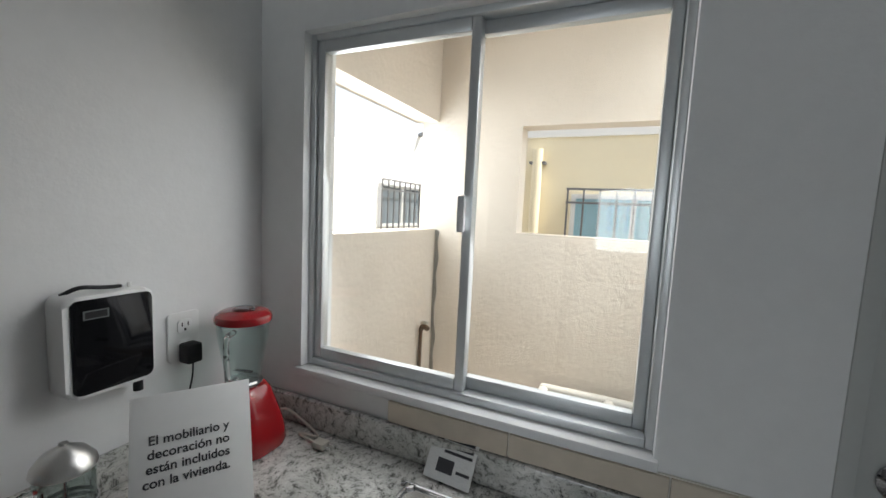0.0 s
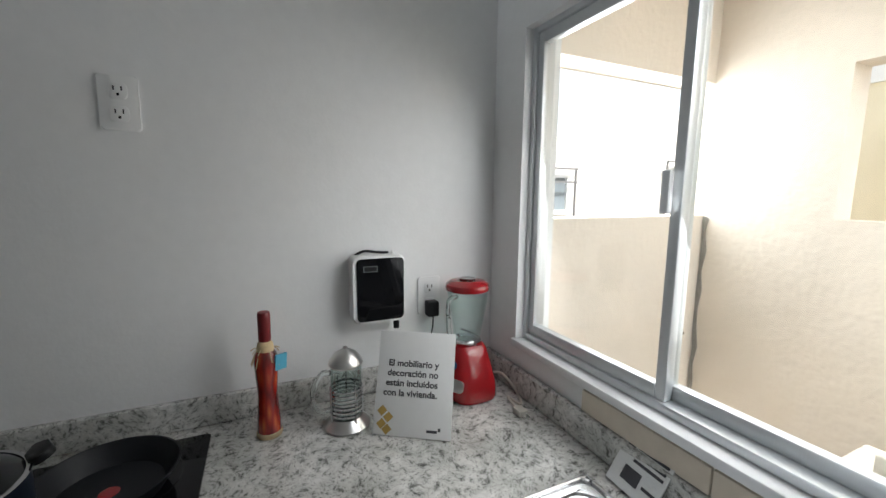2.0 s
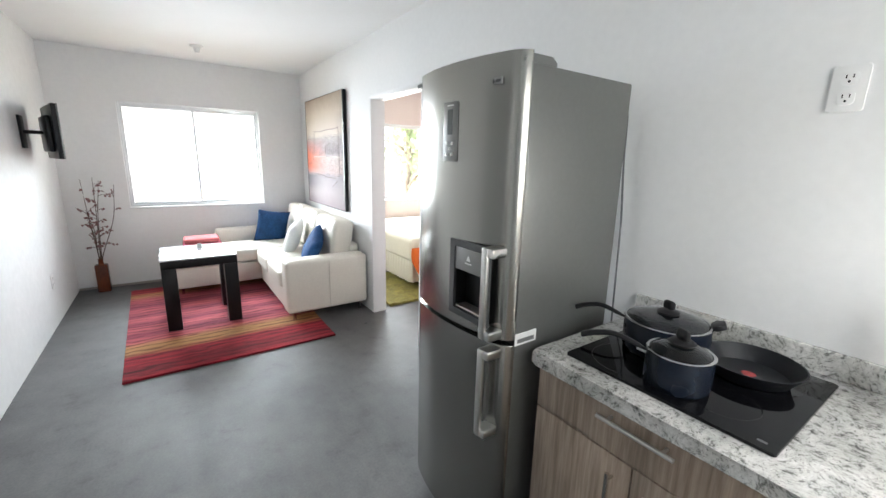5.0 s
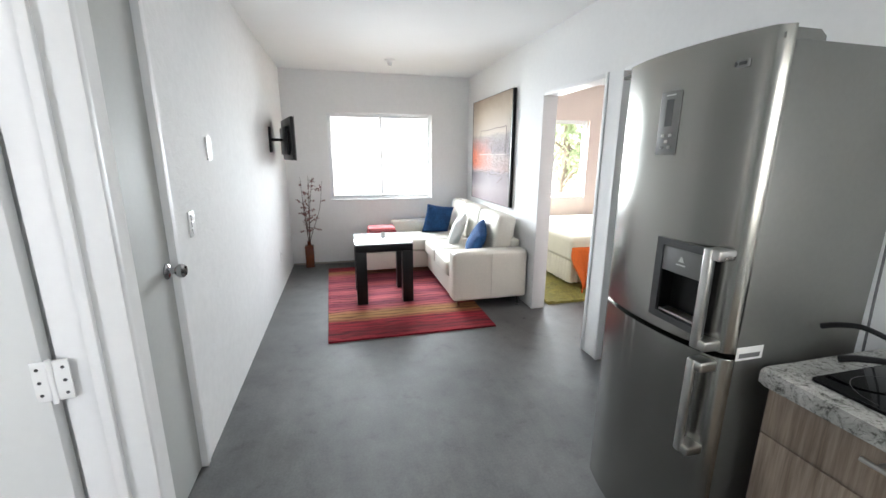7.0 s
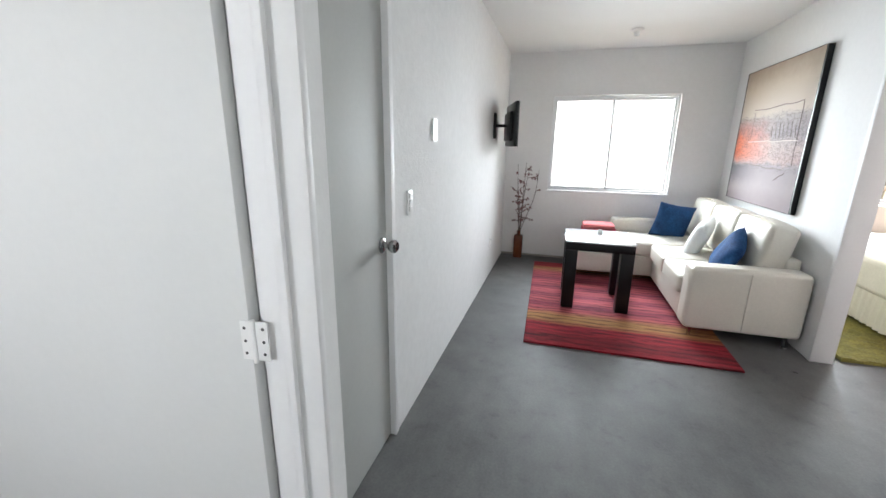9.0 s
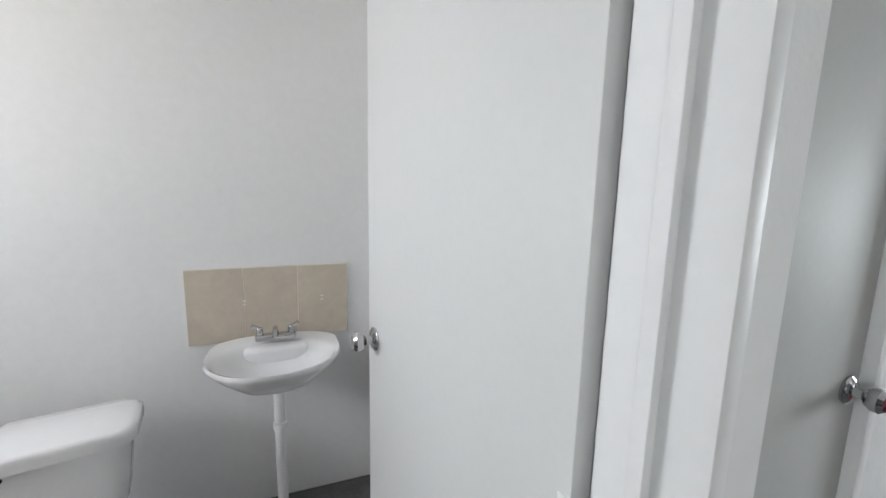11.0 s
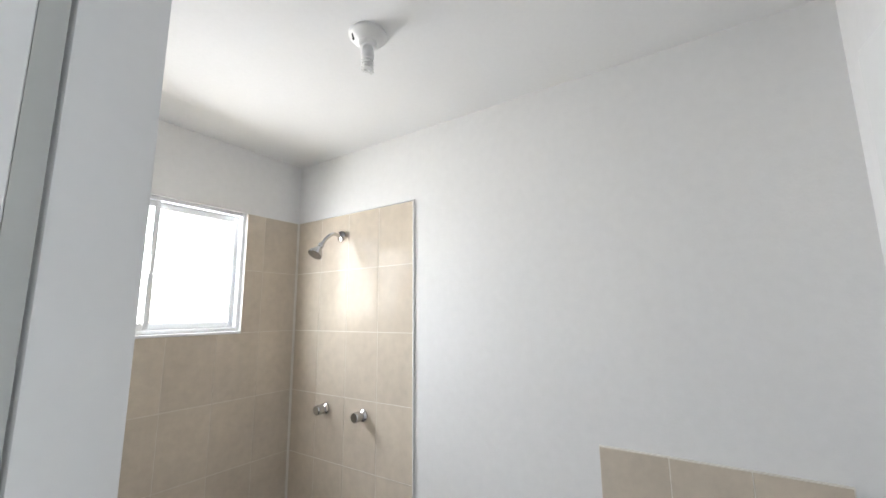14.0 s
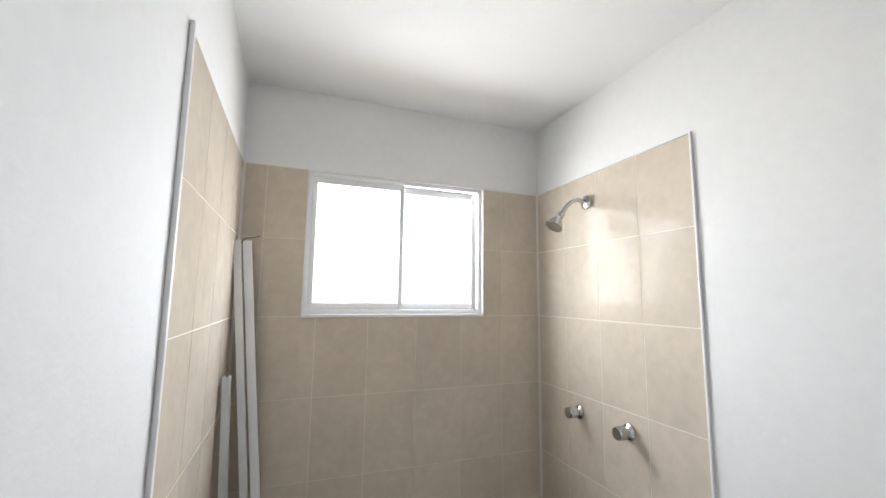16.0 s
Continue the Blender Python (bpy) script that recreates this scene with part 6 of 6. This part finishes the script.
bm = bmesh.new()
n = 48
rings = []
for mix, shrink, dz in ((0.0, 0.40, -0.128), (0.0, 0.60, -0.108), (0.0, 0.84, -0.058), (0.0, 0.97, -0.024), (0.0, 1.0, -0.010), (0.0, 0.985, 0.0), (0.7, 1.0, -0.004), (1.0, 1.0, -0.012), (1.0, 0.92, -0.035), (1.0, 0.74, -0.068), (1.0, 0.35, -0.088), (1.0, 0.10, -0.092)):
    row = []
    for k in range(n):
        (x0, y0), (x1, y1) = basin_rim(k, n), basin_bowl(k, n)
        x, y = x0 + (x1 - x0) * mix, y0 + (y1 - y0) * mix
        row.append(bm.verts.new((WX + (-0.20 if mix < 0.5 else -0.24) + (x - (-0.20 if mix < 0.5 else -0.24)) * shrink, WYC + y * shrink, WZ + dz)))
    rings.append(row)
for a, c in zip(rings, rings[1:]):
    for k in range(n):
        bm.faces.new((a[k], a[(k + 1) % n], c[(k + 1) % n], c[k]))
bm.faces.new(list(reversed(rings[0]))); bm.faces.new(rings[-1])
part("bowl", bm, "ceramic", wb, angle=60)
part("wall_block", boxes((SX - 0.14, SX - 0.002, WYC - 0.12, WYC + 0.12, WZ - 0.12, WZ - 0.012), bevel=0.02, seg=3), "ceramic", wb)
fau = part("mixer_tap", boxes((SX - 0.115, SX - 0.075, WYC - 0.075, WYC + 0.075, WZ + 0.004, WZ + 0.030), bevel=0.008, seg=3), "chrome", wb, "chrome two-handle mixer tap")
part("spout", tube(bmesh.new(), [(SX - 0.095, WYC, WZ + 0.028), (SX - 0.105, WYC, WZ + 0.055), (SX - 0.150, WYC, WZ + 0.058), (SX - 0.178, WYC, WZ + 0.040)], 0.011, 12, 0.009), "chrome", fau)
for s in (-1, 1):
    part("lever", lathe(bmesh.new(), [(0.013, 0), (0.013, 0.022), (0.009, 0.028), (0.001, 0.028)], at(SX - 0.095, WYC + s * 0.058, WZ + 0.030), 16), "chrome", fau)
    part("lever_arm", tube(bmesh.new(), [(SX - 0.095, WYC + s * 0.058, WZ + 0.054), (SX - 0.105, WYC + s * 0.085, WZ + 0.070)], 0.006, 8, 0.008), "chrome", fau)
part("waste_pipe", lathe(bmesh.new(), [(0.020, -0.70), (0.020, -0.34), (0.026, -0.335), (0.026, -0.31), (0.020, -0.305), (0.020, -0.165), (0.027, -0.160), (0.027, -0.124)], at(SX - 0.175, WYC - 0.005, WZ), 20, False), "white_plastic", wb, "white plastic waste pipe")
for s in (-1, 1):
    part("fixing", boxes((SX - 0.20, SX - 0.15, WYC + s * 0.055 - 0.022, WYC + s * 0.055 + 0.022, WZ - 0.142, WZ - 0.127), bevel=0.004), "dark", wb, "dark fixing nut")

# toilet with a close-coupled tank
WCM = at(3.415, -0.535, 0) @ pose(0, 0, 0, 0, 0, 12)
wc = thing("toilet", "white ceramic toilet with a close-coupled tank", "toilet", (3.2, -0.58, 0))
bm = bmesh.new()
rings = []
for z, w, d in ((0.318, 0.290, 0.150), (0.340, 0.310, 0.166), (0.460, 0.338, 0.180), (0.570, 0.362, 0.192)):
    rings.append([bm.verts.new(WCM @ Vector((y, x, z))) for x, y in round_rect(w, d, 0.045, 5)])
for a, c in zip(rings, rings[1:]):
    for k in range(len(a)):
        bm.faces.new((a[k], a[(k + 1) % len(a)], c[(k + 1) % len(a)], c[k]))
bm.faces.new(list(reversed(rings[0]))); bm.faces.new(rings[-1])
part("tank", bm, "ceramic", wc, angle=60)
lid_poly = [(y - 0.006, x * (1.0 + 0.22 * y)) for x, y in round_rect(0.405, 0.250, 0.060, 7)]
part("tank_lid", prism(bmesh.new(), lid_poly, 0.044, WCM @ at(0, 0, 0.569), bevel=0.020), "ceramic", wc, "domed white tank lid", angle=70)
part("lever_hole", lathe(bmesh.new(), [(0.008, 0), (0.008, 0.003), (0.001, 0.003)], WCM @ at(-0.0950, 0.118, 0.540) @ FACE_NX, 12), "black", wc)
bm = bmesh.new()
rings = []
for z, sx, sy, ox in ((0.0, 0.16, 0.10, 0.02), (0.05, 0.15, 0.09, 0.02), (0.18, 0.16, 0.11, 0.0), (0.27, 0.215, 0.165, -0.02), (0.305, 0.225, 0.180, -0.02), (0.312, 0.215, 0.170, -0.02), (0.29, 0.165, 0.125, -0.02), (0.18, 0.09, 0.07, 0.0)):
    rings.append([bm.verts.new(WCM @ Vector((-0.31 + ox + sx * math.cos(a), sy * math.sin(a), z))) for a in (2 * math.pi * k / 32 for k in range(32))])
for a, c in zip(rings, rings[1:]):
    for k in range(32):
        bm.faces.new((a[k], a[(k + 1) % 32], c[(k + 1) % 32], c[k]))
bm.faces.new(list(reversed(rings[0]))); bm.faces.new(rings[-1])
part("pan", bm, "ceramic", wc, angle=60)
part("neck", boxes((-0.14, 0.08, -0.10, 0.10, 0.0, 0.317), bevel=0.03, seg=3, m=WCM), "ceramic", wc)

# bin and box in the shower corner
BINX, BINY = 3.10, -0.01
bn_t = thing("round_bin", "white plastic bin with a domed lid in the shower", "bin", (BINX, BINY, 0))
part("tub", lathe(bmesh.new(), [(0.001, 0.0), (0.125, 0.0), (0.130, 0.01), (0.150, 0.44), (0.153, 0.445), (0.146, 0.445)], at(BINX, BINY, 0), 36), "white_plastic", bn_t)
part("domed_lid", lathe(bmesh.new(), [(0.155, 0.442), (0.160, 0.448), (0.156, 0.462), (0.120, 0.480), (0.060, 0.492), (0.030, 0.494), (0.026, 0.490), (0.001, 0.489)], at(BINX, BINY, 0), 36), "white_plastic", bn_t)
solid("white_crate", boxes((2.98, 3.20, 0.27, 0.50, 0.0, 0.455), bevel=0.008), "white_plastic", "white plastic crate beside the bin", "crate")

# aluminium profiles leaning in the corner
for k, (px, py, hgt, w, d, tilt) in enumerate(((2.380, 0.755, 1.715, 0.026, 0.030, 5.2), (2.420, 0.768, 1.715, 0.030, 0.022, 5.4), (2.285, 0.650, 1.215, 0.022, 0.050, 2.2))):
    pr = bmesh.new()
    prism(pr, [(-w / 2, -d / 2), (w / 2, -d / 2), (w / 2, d / 2), (w / 2 - 0.003, d / 2), (w / 2 - 0.003, -d / 2 + 0.003), (-w / 2 + 0.003, -d / 2 + 0.003), (-w / 2 + 0.003, d / 2), (-w / 2, d / 2)], hgt, at(px + 0.02, py, 0.001) @ pose(0, 0, 0, -0.5, -tilt, 0))
    solid("aluminium_profile", pr, "white_alu" if k < 2 else "alu", "long white aluminium profile leaning in the shower corner" if k < 2 else "shorter grey aluminium profile leaning on the tiles", "profile", "leaning profiles")
solid("bent_wire", tube(bmesh.new(), [(2.262, 0.752, 1.695), (2.275, 0.74, 1.712), (2.30, 0.735, 1.716), (2.33, 0.73, 1.724)], 0.0015, 5), "dark", "thin bent wire on the profiles", "wire")

# lamp
LP = (3.019, -0.359, CEIL)
bath_lamp = thing("ceiling_lamp", "bare compact fluorescent bulb in a white ceiling holder", "lamp", LP)
part("rose", lathe(bmesh.new(), [(0.062, 0), (0.062, -0.008), (0.050, -0.020), (0.030, -0.030), (0.026, -0.046), (0.001, -0.046)], at(*LP), 32), "white_plastic", bath_lamp)
part("bulb_base", lathe(bmesh.new(), [(0.016, -0.044), (0.020, -0.058), (0.021, -0.082), (0.017, -0.088), (0.001, -0.088)], at(*LP), 24), "white_plastic", bath_lamp)
part("spiral_tube", tube(bmesh.new(), [(LP[0] + 0.015 * math.cos(a), LP[1] + 0.015 * math.sin(a), CEIL - 0.090 - 0.040 * a / 18.85) for a in (18.85 * k / 36 for k in range(37))], 0.0055, 8, steps=1), "bulb", bath_lamp, "white spiral bulb")
part("lead_end", tube(bmesh.new(), [(LP[0] - 0.05, LP[1] + 0.02, CEIL - 0.015), (LP[0] - 0.035, LP[1] + 0.03, CEIL - 0.026)], 0.003, 6), "black", bath_lamp)


# ---- patio and the houses beyond ----
trough = thing("laundry_trough", "grey cast concrete double laundry trough", "laundry trough", (0.93, 0.60, 0))
wall_t = 0.035
TX, TY, TZ0, TZ1 = (0.675, 1.225), (0.300, 0.770), 0.52, 0.775
for y0 in (TY[0], TY[1] - wall_t):
    part("long_wall", boxes((*TX, y0, y0 + wall_t, TZ0, TZ1), bevel=0.012, seg=3), "laundry", trough)
for x0 in (TX[0], 0.915, TX[1] - wall_t):
    part("cross_wall", boxes((x0, x0 + wall_t, TY[0] + wall_t - 0.004, TY[1] - wall_t + 0.004, TZ0, TZ1 - 0.002), bevel=0.010, seg=3), "laundry", trough)
part("floor_slab", boxes((TX[0] + 0.01, TX[1] - 0.01, TY[0] + 0.01, TY[1] - 0.01, TZ0 + 0.002, TZ0 + 0.05)), "laundry", trough)
for lx in (0.72, 1.10):
    part("pedestal", boxes((lx, lx + 0.07, 0.40, 0.74, 0.0, 0.519)), "laundry", trough)
pipe = thing("garden_tap", "rusty upright water pipe with a brass tap", "tap", (0.155, 0.70, 0))
part("pipe", tube(bmesh.new(), [(0.155, 0.70, 0.0), (0.153, 0.70, 0.5), (0.157, 0.70, 0.93)], 0.008, 8), "rust", pipe)
part("tap_body", tube(bmesh.new(), [(0.157, 0.70, 0.92), (0.175, 0.69, 0.945), (0.20, 0.68, 0.935)], 0.011, 8), "rust", pipe)
part("tap_lever", boxes((0.165, 0.195, 0.675, 0.700, 0.955, 0.963), bevel=0.002), "satin", pipe)
st = bmesh.new()
rng = random.Random(8)
pl = [(0.0, 1.36), (0.022, 1.35)] + [(0.016 + rng.uniform(-0.006, 0.008), 1.30 - 0.075 * k) for k in range(10)] + [(0.002 + rng.uniform(-0.003, 0.004), 0.62 + 0.075 * k) for k in range(9)]
prism(st, pl, 0.003, at(0.145, 0.8288, 0) @ FACE_NY)
solid("mortar_seam", st, "stain", "ragged grey mortar seam in the patio corner", kind="structure")


def barred_window(parent, m, w, h, curtain, bars):
    """A window with a frame, two panes, a curtain and an iron grille; drawn in x and y of m, facing +z."""
    win = part("window", boxes((-w / 2, w / 2, -h / 2, -h / 2 + 0.03, 0, 0.03), (-w / 2, w / 2, h / 2 - 0.03, h / 2, 0, 0.03), (-w / 2, -w / 2 + 0.03, -h / 2 + 0.03, h / 2 - 0.03, 0, 0.03), (w / 2 - 0.03, w / 2, -h / 2 + 0.03, h / 2 - 0.03, 0, 0.03), (-0.015, 0.015, -h / 2 + 0.03, h / 2 - 0.03, 0, 0.03), m=m), "white_alu", parent)
    part("pane", boxes((-w / 2 + 0.03, -0.015, -h / 2 + 0.03, h / 2 - 0.03, 0.004, 0.010), (0.015, w / 2 - 0.03, -h / 2 + 0.03, h / 2 - 0.03, 0.004, 0.010), m=m), curtain, win)
    for k in range(bars):
        x = -w / 2 - 0.02 + (w + 0.04) * k / (bars - 1)
        part("grille_bar", boxes((x - 0.006, x + 0.006, -h / 2 - 0.03, h / 2 + 0.03, 0.05, 0.062), m=m), "iron", win)
    for y in (-h / 2 - 0.03, h / 2 - 0.06, h / 2 + 0.03):
        part("grille_rail", boxes((-w / 2 - 0.03, w / 2 + 0.03, y - 0.007, y + 0.007, 0.062, 0.072), m=m), "iron", win)
    return win


yh = thing("yellow_house", "single-storey pale yellow plastered house with a flat roof", "house", (1.0, 3.5, -0.13))
part("wall", boxes((0.08, 1.95, 2.05, 5.5, -0.13, 1.985)), "ochre", yh)
part("roof", boxes((0.06, 2.0, 2.035, 5.56, 1.985, 2.12)), "white_plaster", yh, "white roof edge")
yellow_win = barred_window(yh, at(0.985, 2.05, 1.32) @ FACE_NY, 0.78, 0.56, "blind", 9)
for cx0, cx1, cz0, cz1 in ((0.83, 0.90, 1.36, 1.57), (0.945, 0.975, 1.36, 1.57), (1.30, 1.345, 1.06, 1.57)):
    part("curtain_fold", boxes((cx0, cx1, 2.036, 2.040, cz0, cz1)), "curtain_blue", yellow_win, "deeper blue fold of the curtain")
part("downpipe", tube(bmesh.new(), [(0.355, 2.00, -0.1), (0.355, 2.00, 1.90)], 0.035, 12), "ochre", yh, "pale yellow downpipe")
part("pipe_clip", boxes((0.30, 0.41, 1.985, 2.05, 1.80, 1.815)), "iron", yh)

wh = thing("white_house", "white rendered house with a sloping gable and barred windows", "house", (-3.1, 2.7, -0.13))
gable = bmesh.new()
prism(gable, [(-0.5, -0.13), (6.0, -0.13), (6.0, 2.874), (-0.5, 1.457)], 4.0, at(-5.1, 0, 0) @ Matrix(((0, 0, 1, 0), (1, 0, 0, 0), (0, 1, 0, 0), (0, 0, 0, 1))))
part("wall", gable, "white_plaster", wh)
barred_window(wh, at(-1.1, 2.62, 1.47) @ FACE_X, 0.78, 0.40, "dim_glass", 9)
barred_window(wh, at(-1.1, 0.90, 1.44) @ FACE_X, 0.74, 0.28, "dim_glass", 5)
part("eaves", boxes((-1.10, -1.04, 0.82, 0.985, 1.752, 1.784)), "roof_red", wh, "red painted roof edge")
part("roof_spout", tube(bmesh.new(), [(-1.12, 3.02, 2.235), (-0.98, 2.86, 2.215)], 0.022, 10), "iron", wh, "grey roof spout")

# street side beyond the living room and bedroom
fh = thing("facing_house", "pale rendered house across the street", "house", (3.0, -14, -0.13))
part("wall", boxes((-1.0, 9.0, -18.0, -13.0, -0.13, 2.7)), "white_plaster", fh)
part("plinth", boxes((-1.02, 9.02, -12.995, -12.96, -0.13, 0.55)), "ochre", fh, "yellow painted plinth")
part("gate", boxes((-0.8, 0.6, -12.99, -12.95, 0.0, 1.7)), "pale_cushion", fh, "pale grey metal gate")


def tree(x, y, height, seed):
    """A forked trunk with limbs and a loose crown of small leaves."""
    rng = random.Random(seed)
    t = thing("tree", "leafy green street tree", "tree", (x, y, -0.13), "street trees")
    trunk = bmesh.new()
    tube(trunk, [(x, y, -0.14), (x + 0.05, y, height * 0.25), (x - 0.04, y + 0.05, height * 0.5), (x, y, height * 0.8)], 0.11, 10, 0.03)
    tips = []
    for k in range(9):
        a, z0 = rng.uniform(0, 6.28), height * rng.uniform(0.22, 0.65)
        ln = rng.uniform(0.6, 1.25)
        p = (x, y, z0)
        q = (x + ln * 0.5 * math.cos(a), y + ln * 0.5 * math.sin(a), z0 + ln * 0.35)
        r = (x + ln * math.cos(a), y + ln * math.sin(a), z0 + ln * rng.uniform(0.3, 0.8))
        tube(trunk, [p, q, r], 0.04, 6, 0.012)
        tips += [q, r, ((q[0] + r[0]) / 2, (q[1] + r[1]) / 2, (q[2] + r[2]) / 2)]
    part("trunk", trunk, "bark", t)
    verts, faces = [], []
    for c in tips + [(x, y, height * 0.85), (x, y, height * 0.7)]:
        for _ in range(100):
            d = Vector((rng.gauss(0, 0.26), rng.gauss(0, 0.26), rng.gauss(0, 0.2)))
            o = Vector(c) + d
            e = Euler((rng.uniform(0, 3.1), rng.uniform(0, 3.1), rng.uniform(0, 6.2)))
            s = rng.uniform(0.035, 0.075)
            i = len(verts)
            for q in ((-s, 0, 0), (0, -s * 0.45, s * 0.12), (s, 0, 0), (0, s * 0.45, s * 0.12)):
                w = Vector(q); w.rotate(e); verts.append(tuple(o + w))
            faces.append((i, i + 1, i + 2, i + 3))
    me = bpy.data.meshes.new("crown")
    me.from_pydata(verts, [], faces); me.materials.append(M["leaf"])
    tagged(part("crown", me, "leaf", t), kind="stuff")
    return t


tree(-3.0, -8.6, 3.2, 21)
tree(-4.3, -9.4, 3.6, 22)
